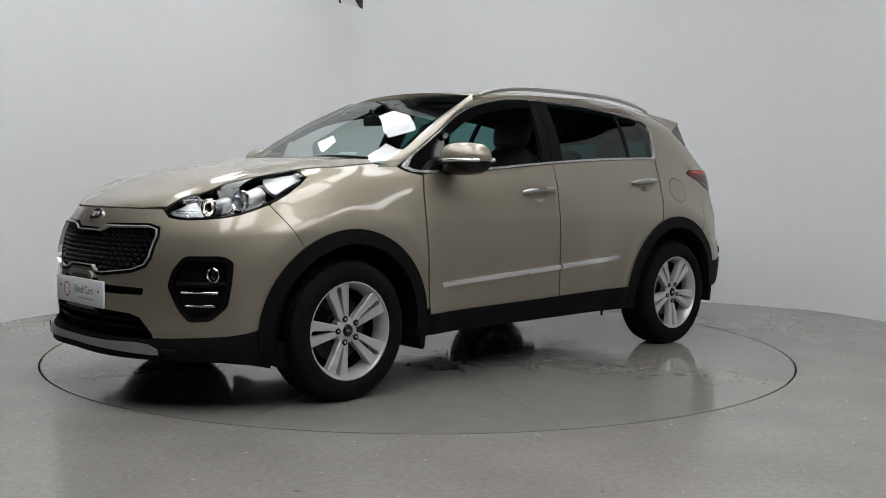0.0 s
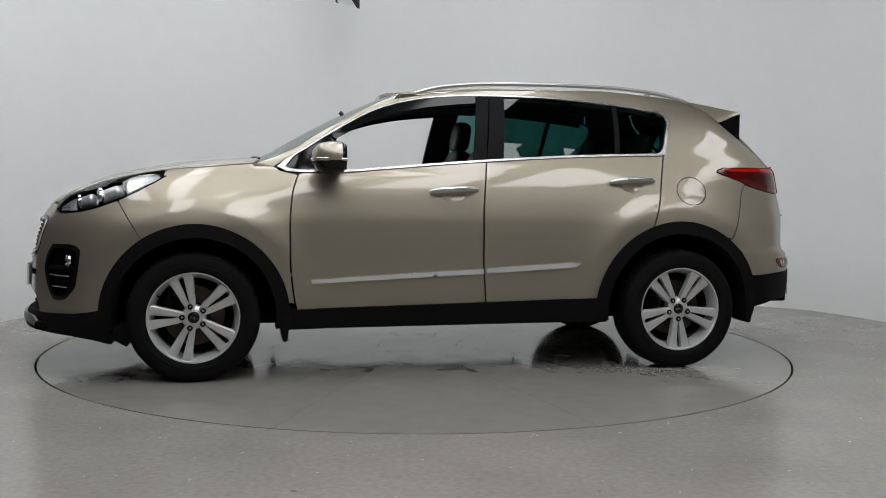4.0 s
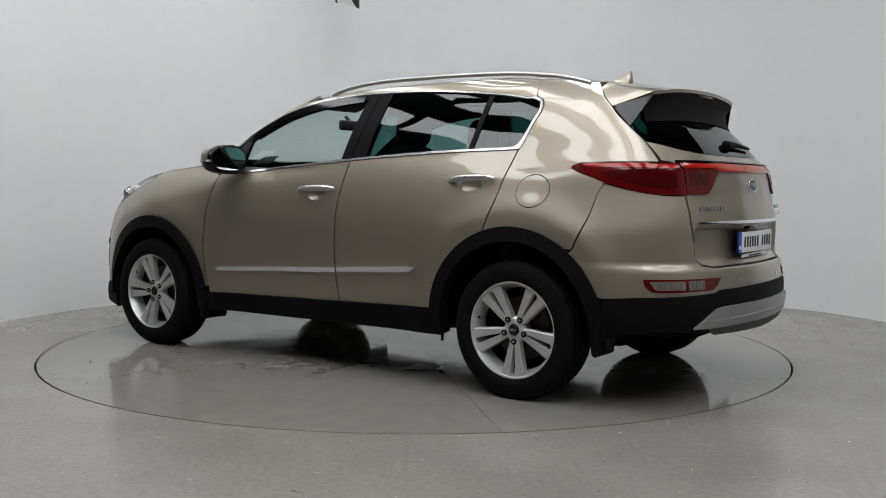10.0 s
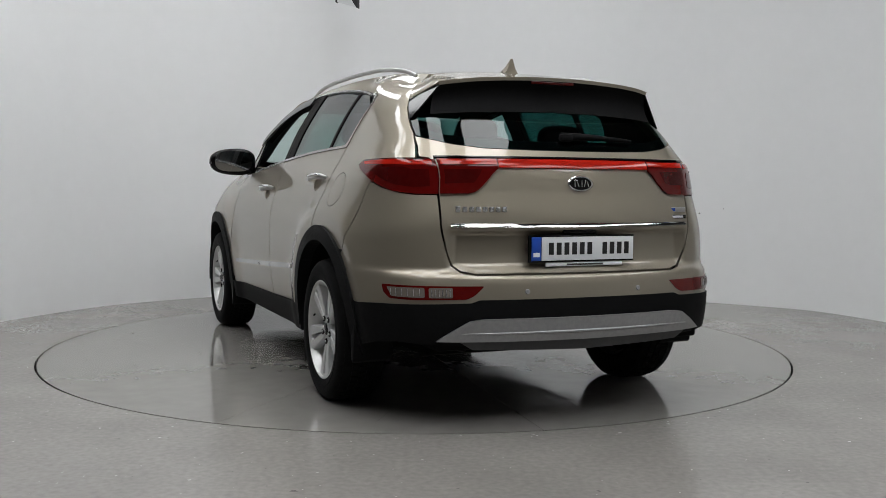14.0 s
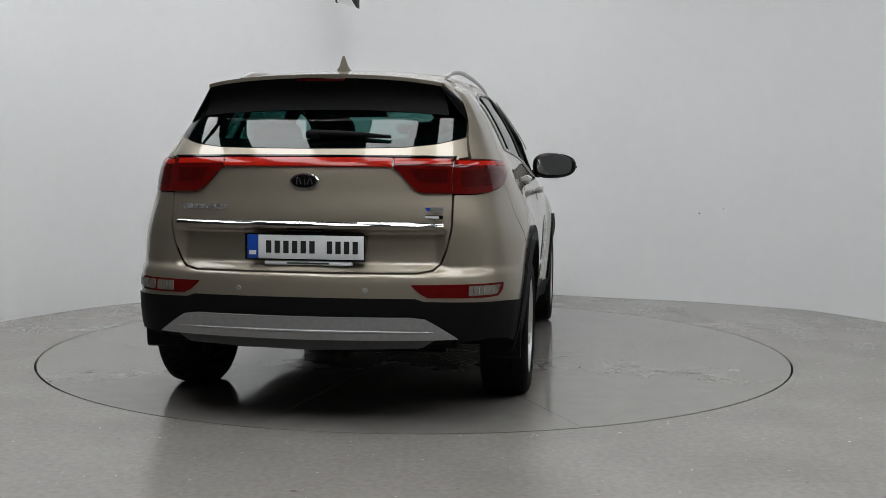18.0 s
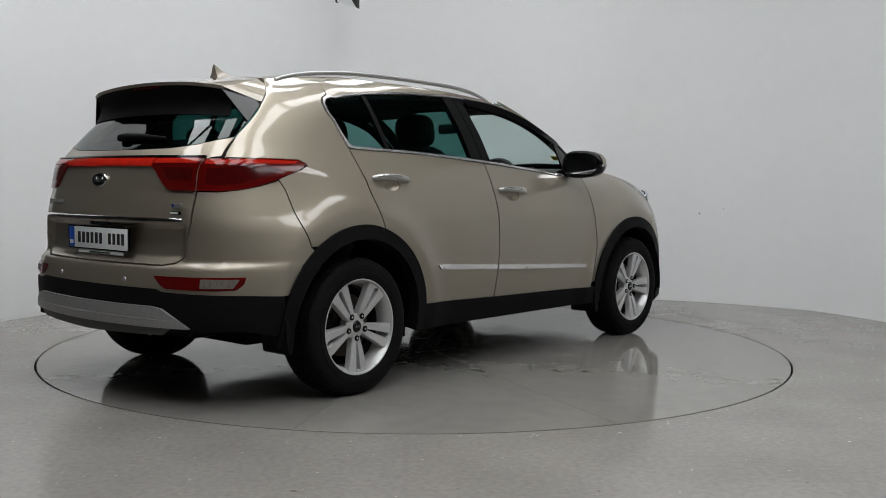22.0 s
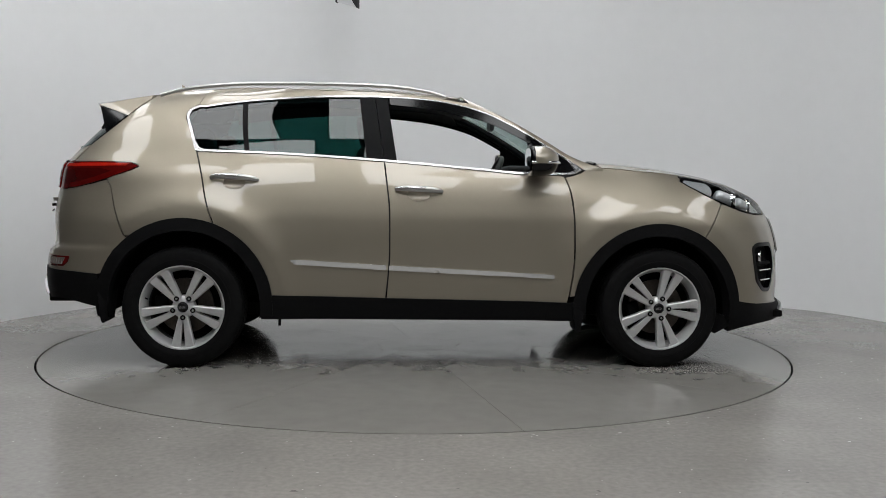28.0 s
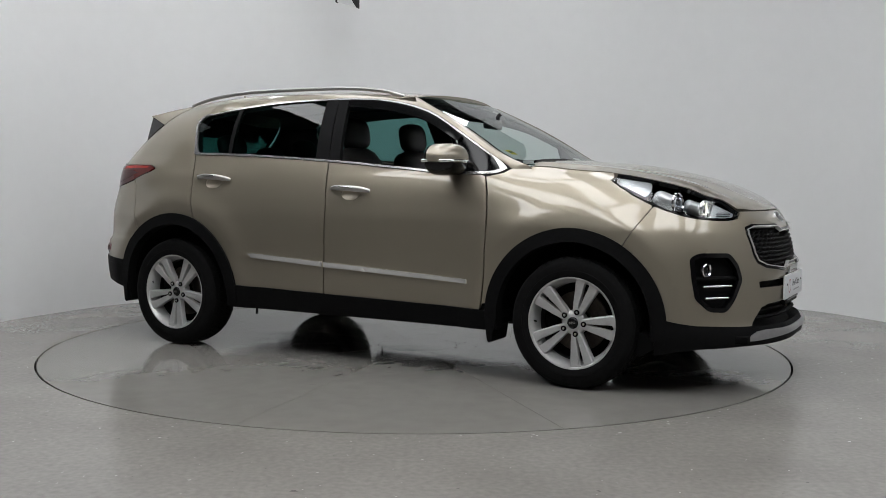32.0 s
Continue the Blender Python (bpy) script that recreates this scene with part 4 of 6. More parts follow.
def front_end():
    top = []
    for s in np.linspace(0, s_at_y(0.46, NOSE_Z), 16):
        top.append((s, NOSE_Z - 0.4 * g))
    top += on_side([(x, float(lamp_low(x)) - g) for x in (2.058, 2.03, 2.0, 1.96, 1.9, 1.84, 1.77, 1.716)], 1)
    end = on_side([(float(joint(z)) + g * 0.6, z) for z in np.linspace(0.924, 0.725, 8)], 1) + on_side(arc("f", 0.462, 55, 5, 16), 1)
    low = on_side([(1.84, 0.365), (1.93, 0.352)], 1) + F([(0.60, 0.338), (0.525, 0.335), (0.455, 0.425), (0.40, 0.44), (0.25, 0.446), (0.0, 0.448)])
    half = top + end + low
    grille_o = [(0.0, 0.815), (0.105, 0.815), (0.165, 0.838), (0.44, 0.843), (0.50, 0.828), (0.516, 0.79), (0.505, 0.69), (0.48, 0.648), (0.41, 0.622), (0.21, 0.598), (0.15, 0.602), (0.11, 0.626), (0.0, 0.626)]
    fog_o = round_poly([(0.582, 0.57), (0.60, 0.645), (0.64, 0.703), (0.765, 0.705), (0.792, 0.68), (0.794, 0.58), (0.788, 0.48), (0.74, 0.418), (0.665, 0.412), (0.625, 0.47)], 0.02, 4)
    slot_o = round_poly([(0.10, 0.52), (0.47, 0.525), (0.475, 0.556), (0.10, 0.562)], 0.008, 3)
    gr, fogL, slotL = both(F(grille_o)), F(fog_o), F(slot_o)
    mirror = lambda p: [(-s, z) for s, z in p]
    bumper = part("front_bumper", sheet("front_bumper", both(half), shell, outward, h=0.026, holes=[gr, fogL, mirror(fogL), slotL, mirror(slotL)]), PAINT, car)
    # grille: black surround, chrome frame, dark back, raised studs
    g1, g2, g3 = inset(gr, 0.013), inset(gr, 0.0178), inset(gr, 0.025)
    grille = part("grille", sheet("grille", gr, shell, outward, h=0.04, off=-0.03, depth=-0.028), UNDER, car, "black grille with raised studs and a chrome frame")
    part("grille_surround", sheet("grille_surround", inset(gr, 0.002), shell, outward, h=0.03, holes=[g1], off=0.002, depth=0.02), GLOSSBLACK, grille)
    part("grille_frame", sheet("grille_frame", g1, shell, outward, h=0.03, holes=[g2], off=0.009, depth=0.02), STRIP, grille, "chrome grille frame")
    lip = both(F([(0.0, 0.612), (0.10, 0.612), (0.135, 0.588), (0.115, 0.578), (0.085, 0.592), (0.0, 0.594)]))
    part("grille_notch", sheet("grille_notch", lip, shell, outward, h=0.02, off=0.009, depth=0.02), SATIN, grille, "satin notch below the grille")
    vs, fs = [], []
    row = 0
    z = 0.61
    G3 = np.array(g3)
    while z < 0.84:
        ys = np.arange(-0.528, 0.54, 0.044) + (0.022 if row % 2 else 0)
        for y in ys:
            s = s_at_y(y, z)
            if not inside(np.array([s]), np.array([z]), G3)[0]:
                continue
            p, nn = sh(s, z, -0.03)
            side_v = Vector((0, 0, 1)).cross(nn).normalized()
            up_v = nn.cross(side_v)
            k = len(vs)
            for a in range(6):
                w = math.pi / 3 * a
                vs.append(tuple(p + side_v * 0.017 * math.cos(w) + up_v * 0.0115 * math.sin(w)))
            for a in range(6):
                w = math.pi / 3 * a
                vs.append(tuple(p + nn * 0.017 + side_v * 0.008 * math.cos(w) + up_v * 0.005 * math.sin(w) + up_v * 0.002))
            for a in range(6):
                b = (a + 1) % 6
                fs.append((k + a, k + b, k + 6 + b, k + 6 + a))
            fs.append(tuple(k + 6 + a for a in range(6)))
        z += 0.0225
        row += 1
    me = bpy.data.meshes.new("studs")
    me.from_pydata(vs, [], fs)
    bm = bmesh.new()
    bm.from_mesh(me)
    bmesh.ops.recalc_face_normals(bm, faces=bm.faces)
    bm.to_mesh(me)
    bm.free()
    st = part("studs", me, STUD, grille, "small raised studs")
    tagged(st, kind="stuff")
    # emblem on the nose: an oval with a bright rim, no letters
    emblem(car, *sh(0.0, 0.868, 0.004), 0.064, 0.034)
    # slot, plate, lower intake
    for sg in (1, -1):
        sl = slotL if sg > 0 else mirror(slotL)
        part("bumper_slot", sheet("bumper_slot", sl, shell, outward, h=0.03, off=-0.03, depth=-0.027), BLACK, bumper, "dark slot")
        fg = fogL if sg > 0 else mirror(fogL)
        fog = part("fog_lamp", sheet("fog_lamp", fg, shell, outward, h=0.03, off=-0.035, depth=-0.033), BLACK, car, "fog lamp set in a gloss black recess")
        part("bezel", sheet("bezel", fg, shell, outward, h=0.02, holes=[inset(fg, 0.022)], off=0.003, depth=0.03), GLOSSBLACK, fog)
        p, nn = sh(sg * s_at_y(0.742, 0.622), 0.622, -0.012)
        ax = Vector((0.93, sg * 0.35, 0))
        lamp_unit(fog, p, ax, 0.030, 0.03)
        for z, y0, y1 in ((0.543, 0.638, 0.758), (0.485, 0.655, 0.752)):
            path = [tuple(sh(sg * s_at_y(y, z), z, -0.004)[0]) for y in np.linspace(y0, y1, 10)]
            part("chrome_bar", tube("chrome_bar", path, 0.0055, 8), CHROME, fog, "chrome bar")
        shelf = [tuple(sh(sg * s_at_y(y, 0.58), 0.58, -0.02)[0]) for y in np.linspace(0.61, 0.775, 8)]
        part("shelf", tube("shelf", shelf, 0.012, 6), BLACK, fog)
    intake = both(F([(0.0, 0.448), (0.25, 0.446), (0.40, 0.44), (0.455, 0.425), (0.525, 0.335), (0.50, 0.328), (0.25, 0.328), (0.0, 0.328)]))
    it = part("lower_intake", sheet("lower_intake", intake, shell, outward, h=0.04, off=-0.06, depth=-0.055), BLACK, car, "black lower air intake with slats")
    for z, w in ((0.41, 0.45), (0.37, 0.47)):
        path = [tuple(sh(s_at_y(y, z), z, -0.03)[0]) for y in np.linspace(-w, w, 25)]
        part("slat", tube("slat", path, 0.010, 6, flat=1.6), BLACK, it)
    # lower cladding and the silver lip
    clad = both(F([(0.0, 0.33), (0.50, 0.33), (0.53, 0.336), (0.60, 0.338)]) + on_side([(1.93, 0.352), (1.84, 0.366), (1.80, 0.375)], 1) + on_side([(1.765, 0.36), (1.745, 0.25), (1.745, 0.20), (1.85, 0.225), (1.95, 0.238)], 1) + F([(0.60, 0.243), (0.40, 0.243), (0.0, 0.25)]))
    part("front_lower_trim", sheet("front_lower_trim", clad, shell, outward, h=0.03, off=0.004, depth=0.06), BLACK, car, "black textured plastic")
    lipo = both(F([(0.0, 0.308), (0.30, 0.308), (0.46, 0.312), (0.515, 0.309), (0.545, 0.296), (0.58, 0.280), (0.63, 0.270), (0.54, 0.266), (0.40, 0.272), (0.20, 0.278), (0.0, 0.280)]))
    part("front_skid_plate", sheet("front_skid_plate", lipo, shell, outward, h=0.02, off=0.018, depth=0.03), SKID, car, "silver painted skid plate")
    # dealer plate on the nose
    pl = part("front_plate", as_mesh("front_plate", box_bm(0.012, 0.52, 0.125, (2.264, 0.0, 0.507), 0.004)), WHITE, car, "white dealer plate with a red ring mark")
    part("plate_holder", as_mesh("plate_holder", box_bm(0.03, 0.36, 0.17, (2.243, 0.0, 0.495), 0.004)), BLACK, pl)
    pl.location = (-0.014, 0, 0.004)
    words("Used Cars", 0.05, (2.2705, 0.0, 0.515), 1, GREYINK, pl)
    part("small_print", as_mesh("small_print", box_bm(0.001, 0.17, 0.007, (2.2705, 0.075, 0.477))), SOFTINK, pl, "unreadable line of print")
    ring_part("red_mark", (2.2705, -0.135, 0.507), 0.036, 0.030, REDINK, pl)
    for y in (-0.21, 0.215):
        part("screw", as_mesh("screw", box_bm(0.004, 0.014, 0.010, (2.271, y, 0.52), 0.003)), GREYINK, pl)
    part("plate_strip", as_mesh("plate_strip", box_bm(0.01, 0.30, 0.012, (2.262, 0.0, 0.437), 0.002)), GREYINK, pl)


def ring_part(name, at, r1, r0, material, parent, sx=1.0):
    vs, fs, n = [], [], 40
    for i in range(n):
        a = 2 * math.pi * i / n
        for r in (r1, r0):
            vs.append((at[0], at[1] + r * math.cos(a), at[2] + r * math.sin(a)))
    for i in range(n):
        j = (i + 1) % n
        fs.append((i * 2, j * 2, j * 2 + 1, i * 2 + 1))
    me = bpy.data.meshes.new(name)
    me.from_pydata(vs, [], fs)
    return part(name, me, material, parent)


def words(text, size, at, facing, material, parent):
    """Flat lettering with the built-in font on a plane across the car, facing forward or back."""
    cu = bpy.data.curves.new("lettering", "FONT")
    cu.body, cu.size, cu.align_x, cu.align_y = text, size, "LEFT" if facing > 0 else "CENTER", "CENTER"
    cu.extrude = 0.0003
    ob = bpy.data.objects.new("lettering", cu)
    me = bpy.data.meshes.new_from_object(ob)
    m = Matrix(((0, 0, facing, 0), (facing, 0, 0, 0), (0, 1, 0, 0), (0, 0, 0, 1)))
    me.transform(Matrix.Translation((at[0], at[1] - 0.055 if facing > 0 else at[1], at[2])) @ m)
    bpy.data.objects.remove(ob)
    return part("lettering", me, material, parent)


def emblem(parent, p, nn, rx, rz):
    """An oval plaque, black in a bright rim, with plain bright bars."""
    side_v = Vector((0, 0, 1)).cross(nn).normalized()
    up_v = nn.cross(side_v)
    m = Matrix((side_v, up_v, nn)).transposed().to_4x4()
    m.translation = p
    def plaque(name, a, b, h, n=40):
        bm = bmesh.new()
        rings = []
        for r, z in ((1.0, -0.01), (1.0, h * 0.5), (0.94, h), (0.0, h)):
            if r == 0:
                rings.append([bm.verts.new((0, 0, z))])
            else:
                rings.append([bm.verts.new((a * r * math.cos(2 * math.pi * i / n), b * r * math.sin(2 * math.pi * i / n), z)) for i in range(n)])
        for u, v in zip(rings[:-2], rings[1:-1]):
            for i in range(n):
                bm.faces.new((u[i], u[(i + 1) % n], v[(i + 1) % n], v[i]))
        for i in range(n):
            bm.faces.new((rings[-2][i], rings[-2][(i + 1) % n], rings[-1][0]))
        bmesh.ops.transform(bm, matrix=m, verts=bm.verts)
        return as_mesh(name, bm)
    e = part("emblem", plaque("emblem", rx, rz, 0.005), CHROME, parent, "oval emblem, black in a bright rim")
    part("emblem_face", plaque("emblem_face", rx * 0.88, rz * 0.84, 0.0065), GLOSSBLACK, e)
    for dx, tilt in ((-0.5, 0.0), (-0.27, 0.35), (0.05, 0.0), (0.3, -0.3), (0.52, 0.3)):
        bm = box_bm(rx * 0.09, rz * 0.85, 0.002, (0, 0, 0), 0.0005)
        bmesh.ops.transform(bm, matrix=m @ pose(rx * dx, 0, 0.0075) @ Matrix.Rotation(tilt, 4, "Z"), verts=bm.verts)
        part("emblem_bar", as_mesh("emblem_bar", bm), CHROME, e)
    return e


def lamp_unit(parent, p, ax, r, deep, lit=False):
    """A round lamp: bright bowl, chrome ring, glass front."""
    ax = Vector(ax).normalized()
    q = ax.to_track_quat("Y", "Z").to_matrix().to_4x4()
    q.translation = p
    if not lit:
        bowl = lathe("lamp_bowl", [(r, 0.0), (r * 0.95, -deep * 0.3), (r * 0.7, -deep * 0.8), (r * 0.3, -deep), (0.0, -deep)], 32)
        bowl.transform(q)
        part("lamp_bowl", bowl, REFLECTOR, parent, "bright reflector")
    ring = lathe("lamp_ring", [(r * 0.98, -0.006), (r * 1.16, -0.004), (r * 1.16, 0.006), (r * 1.05, 0.009), (r * 0.95, 0.003)], 32)
    ring.transform(q)
    part("lamp_ring", ring, CHROME, parent, "chrome ring")
    ball = lathe("lamp_glass", [(0.0, 0.002), (r * 0.5, 0.0), (r * 0.8, -0.006), (r * 0.92, -0.014)], 32)
    ball.transform(q)
    part("lamp_glass", ball, GLOSSBLACK if r < 0.031 else LENSE, parent)
    if lit:
        bulb = lathe("bulb", [(0.0245, 0.001), (r * 0.9, -0.006)], 24)
        bulb.transform(q)
        part("bulb", bulb, BULB, parent, "lit low beam")
        # the beam comes out of a dark tube
        tube_me = lathe("beam_tube", [(0.024, -0.002), (0.021, -0.004), (0.021, -0.052), (0.0, -0.053)], 24)
        tube_me.transform(q)
        part("beam_tube", tube_me, UNDER, parent)
        source = lathe("beam_source", [(0.0, -0.048), (0.009, -0.048)], 16)
        source.transform(q)
        part("beam_source", source, BEAM, parent, "lit low beam source")


def headlamp(side):
    pts = on_side(lamp_low_line(), 1) + on_side([(2.03, float(lamp_low(2.03))), (2.058, 0.876)], 1)
    for s, z in lamp_top():
        pts.append((s, z - 0.4 * g))
    pts = [(side * s, z) for s, z in pts]
    pts = inset(pts, 0.003)
    hl = part("headlamp", sheet("headlamp", pts, shell, outward, h=0.03, off=-0.075, depth=-0.07), GLOSSBLACK, car, "clear headlamp with bright reflectors in a black housing")
    part("lamp_rim", sheet("lamp_rim", pts, shell, outward, h=0.02, holes=[inset(pts, 0.0055)], off=-0.001, depth=0.02), GLOSSBLACK, hl)
    lens = part("lens", sheet("lens", inset(pts, 0.004), shell, outward, h=0.03, off=0.001, depth=0.003), LENSE, hl, "clear lens")
    lens.visible_shadow = False
    def at(x, z, off):
        return sh(s_at_x(x, z, side), z, off)
    p, nn = at(1.93, 0.925, -0.016)
    lamp_unit(hl, p, (0.97, side * 0.2, 0.05), 0.036, 0.035, True)
    p, nn = at(1.815, 0.955, -0.016)
    lamp_unit(hl, p, (0.95, side * 0.25, 0.05), 0.043, 0.035)
    def block(x0, x1, z0, z1, z2, z3, off=-0.034):
        poly = round_poly([(side * s_at_x(x0, z0), z0), (side * s_at_x(x1, z1), z1), (side * s_at_x(x1, z2), z2), (side * s_at_x(x0, z3), z3)], 0.008, 3)
        part("reflector", sheet("reflector", poly, shell, outward, h=0.02, off=off, depth=0.02), LAMPWHITE, hl, "bright ribbed reflector")
    for x0, z0, x1, z1, r in ((1.922, 0.928, 1.85, 0.956, 0.033), (1.803, 0.960, 1.705, 1.002, 0.039)):
        path = [tuple(at(x0 + (x1 - x0) * t, z0 + (z1 - z0) * t, -0.034)[0]) for t in np.linspace(0, 1, 13)]
        rad = [r * (0.97 + 0.04 * (i % 2) if i < 10 else 1.0 - 0.04 * (i - 9) ** 2) for i in range(13)]
        part("lamp_barrel", tube("lamp_barrel", path, rad, 20), LAMPWHITE, hl, "silver ribbed lamp barrel")
    block(1.66, 1.475, 0.982, 1.064, 1.086, 1.058, -0.018)
    block(2.045, 1.96, 0.870, 0.872, 0.952, 0.905, -0.024)
    for z in (0.880, 0.888, 0.896, 0.904):
        path = [tuple(at(x, z, -0.014)[0]) for x in np.linspace(1.98, 2.03, 5)]
        part("rib", tube("rib", path, 0.002, 6), REFLECTOR, hl)


STUD = mat("stud_plastic", (0.007, 0.007, 0.0075), rough=0.42, spec=0.3, grain=0.1, grain_size=60)
SKIDDARK = mat("dark_grey_plastic", (0.05, 0.05, 0.052), rough=0.55, grain=0.1, grain_size=60)
LAMPWHITE = mat("lamp_white", (0.52, 0.53, 0.54), rough=0.28, metal=0.5, grain=0.12, grain_size=120)


def rear_end():
    lo = on_side([(-1.645 - 2 * g, 0.735), (-1.735 - g, 1.0), (-1.762, 1.036)], 1)
    half = lo + on_side([(-1.85, 1.012), (-1.95, 0.992)], 1) + R([(0.70, 0.983), (0.622, 0.983), (0.622, 0.86), (0.60, 0.755), (0.575, 0.69), (0.545, 0.664), (0.48, 0.652), (0.0, 0.652)])
    lowr = R([(0.0, 0.553), (0.477, 0.552), (0.513, 0.54)]) + on_side([(-1.95, 0.53), (-1.80, 0.52)], 1) + on_side([(ARCH["r"][0] - 0.465 * math.cos(radians(a)), ARCH["r"][1] + 0.465 * math.sin(radians(a))) for a in (23, 30, 38, 45, 51)], 1)
    full = half + [(T2 - s, z) for s, z in half[-2::-1]] + [(T2 - s, z) for s, z in lowr[::-1]] + lowr[1:]
    bumper = part("rear_bumper", sheet("rear_bumper", full, shell, outward, h=0.026), PAINT, car)
    half = R([(0.0, 0.659), (0.48, 0.659), (0.538, 0.671), (0.567, 0.695), (0.592, 0.755), (0.614, 0.86), (0.614, 1.0), (0.614, 1.11), (0.634, 1.14)]) + on_side([(-1.976, 1.146), (-1.938, 1.188), (-1.892, 1.232)], 1) + R([(0.60, 1.216), (0.53, 1.197), (0.40, 1.181), (0.2, 1.176), (0.0, 1.175)])
    gate = part("tailgate", sheet("tailgate", both(half, T2), shell, outward, h=0.018), PAINT, car)
    half = R([(0.0, 1.179), (0.2, 1.180), (0.40, 1.185), (0.53, 1.201), (0.60, 1.220)]) + on_side([(-1.888, 1.240), (-1.874, 1.252), (-1.808, 1.307), (-1.743, 1.362), (-1.70, 1.405), (-1.66, 1.44)], 1) + R([(0.3, 1.46), (0.0, 1.47)])
    poly = both(half, T2)
    rw = part("rear_window", sheet("rear_window", poly, shell, outward, h=0.04, off=-0.001, depth=0.005), TINT, car, "green privacy glass rear window")
    rw.visible_shadow = False
    part("glass_band", sheet("glass_band", poly, shell, outward, h=0.04, off=-0.009, depth=0, holes=[inset(poly, 0.045)]), GLOSSBLACK, car, "black printed band of the rear window")
    # lamps: outer pair on the body, inner pair and a light bar on the tailgate
    for sg in (1, -1):
        M = lambda pts: pts if sg > 0 else [(T2 - s, z) for s, z in pts]
        oo = on_side([(-1.59, 1.113), (-1.632, 1.133), (-1.80, 1.136), (-1.93, 1.134)], 1) + R([(0.72, 1.132), (0.6165, 1.131), (0.6165, 0.988), (0.70, 0.988)]) + on_side([(-1.93, 0.998), (-1.85, 1.018), (-1.76, 1.045), (-1.70, 1.068), (-1.63, 1.092)], 1)
        oo = M(oo)
        tl = part("tail_lamp", sheet("tail_lamp", oo, shell, outward, h=0.024, off=0.004, depth=0.03), REDLENS, car, "red tail lamp with dark inner fields")
        dk = M(on_side([(-1.80, 1.10), (-1.95, 1.10)], 1) + R([(0.70, 1.09), (0.645, 1.09), (0.645, 1.02), (0.70, 1.015)]) + on_side([(-1.93, 1.025), (-1.84, 1.05), (-1.74, 1.085)], 1))
        part("dark_field", sheet("dark_field", dk, shell, outward, h=0.024, off=0.0055, depth=0.002), REDDARK, tl, "dark red lamp field")
        io = M(R([(0.6115, 1.131), (0.37, 1.131), (0.37, 1.094), (0.395, 1.075), (0.458, 1.006), (0.475, 0.995), (0.50, 0.989), (0.6115, 0.988)]))
        ti = part("tail_lamp", sheet("tail_lamp", io, shell, outward, h=0.024, off=0.010, depth=0.02), REDLENS, car, "red tail lamp on the tailgate")
        dk = M(R([(0.59, 1.09), (0.44, 1.09), (0.475, 1.035), (0.59, 1.03)]))
        part("dark_field", sheet("dark_field", dk, shell, outward, h=0.024, off=0.0115, depth=0.002), REDDARK, ti, "dark red lamp field")
        # brighter red along the upper edge of each tail lamp
        st = M(on_side([(-1.64, 1.126), (-1.80, 1.130), (-1.93, 1.129)], 1) + R([(0.72, 1.127), (0.63, 1.126), (0.63, 1.108), (0.72, 1.108)]) + on_side([(-1.93, 1.110), (-1.80, 1.112), (-1.66, 1.114)], 1))
        part("upper_strip", sheet("upper_strip", st, shell, outward, h=0.03, off=0.0055, depth=0.002), REDBRIGHT, tl, "brighter red strip along the top of the lamp")
        st = M(R([(0.60, 1.127), (0.374, 1.127), (0.374, 1.108), (0.60, 1.108)]))
        part("upper_strip", sheet("upper_strip", st, shell, outward, h=0.03, off=0.0115, depth=0.002), REDBRIGHT, ti, "brighter red strip along the top of the lamp")
        # reflector lamp low on the bumper
        ro = M(round_poly(on_side([(-1.965, 0.612), (-1.975, 0.58), (-2.005, 0.555)], 1) + R([(0.745, 0.552), (0.53, 0.556), (0.497, 0.572), (0.456, 0.61)]), 0.008, 3))
        rl = part("bumper_lamp", sheet("bumper_lamp", ro, shell, outward, h=0.024, off=0.004, depth=0.02), REDLENS, car, "red and clear lamp low on the bumper")
        fields = [on_side([(-1.99, 0.603)], 1) + R([(0.69, 0.603), (0.69, 0.562)]) + on_side([(-2.015, 0.564)], 1)]
        if sg > 0:
            fields.append(R([(0.675, 0.603), (0.585, 0.603), (0.585, 0.562), (0.675, 0.562)]))
        for k, f in enumerate(fields):
            cl = M(round_poly(f, 0.006, 3))
            fl = part("clear_field", sheet("clear_field", cl, shell, outward, h=0.024, off=0.0065, depth=0.004), AMBERLENS, rl, "clear ribbed field")
            s0, s1 = f[0][0], f[1][0]
            for t in np.linspace(0.12, 0.88, 6):
                sr = M([(s0 + (s1 - s0) * t, 0.58)])[0][0]
                part("rib", tube("rib", [tuple(sh(sr, z, 0.0075)[0]) for z in (0.569, 0.583, 0.597)], 0.0018, 6), REFLECTOR, fl)
        sp, sn = sh(M([(s_at_y(0.272, 0.585, True), 0.585)])[0][0], 0.585, 0.0)
        q = sn.to_track_quat("Y", "Z").to_matrix().to_4x4()
        q.translation = sp
        me = lathe("parking_sensor", [(0.0, 0.004), (0.009, 0.004), (0.0105, 0.002), (0.011, -0.002)], 24)
        me.transform(q)
        part("parking_sensor", me, SKID, bumper, "round parking sensor")
    bar = both(R([(0.0, 1.131), (0.366, 1.131), (0.366, 1.098), (0.0, 1.098)]), T2)
    part("light_bar", sheet("light_bar", bar, shell, outward, h=0.03, off=0.010, depth=0.02), REDBRIGHT, car, "red light bar across the tailgate")
    lip = both(R([(0.0, 1.140), (0.62, 1.140), (0.62, 1.134), (0.0, 1.134)]), T2)
    part("lamp_lip", sheet("lamp_lip", lip, shell, outward, h=0.03, off=0.013, depth=0.02), GLOSSBLACK, car)
    # chrome bar, plate and badges
    A = [tuple(sh(s_at_y(y, 0.867, True), 0.867, 0.006)[0]) for y in np.linspace(-0.58, 0.58, 33)]
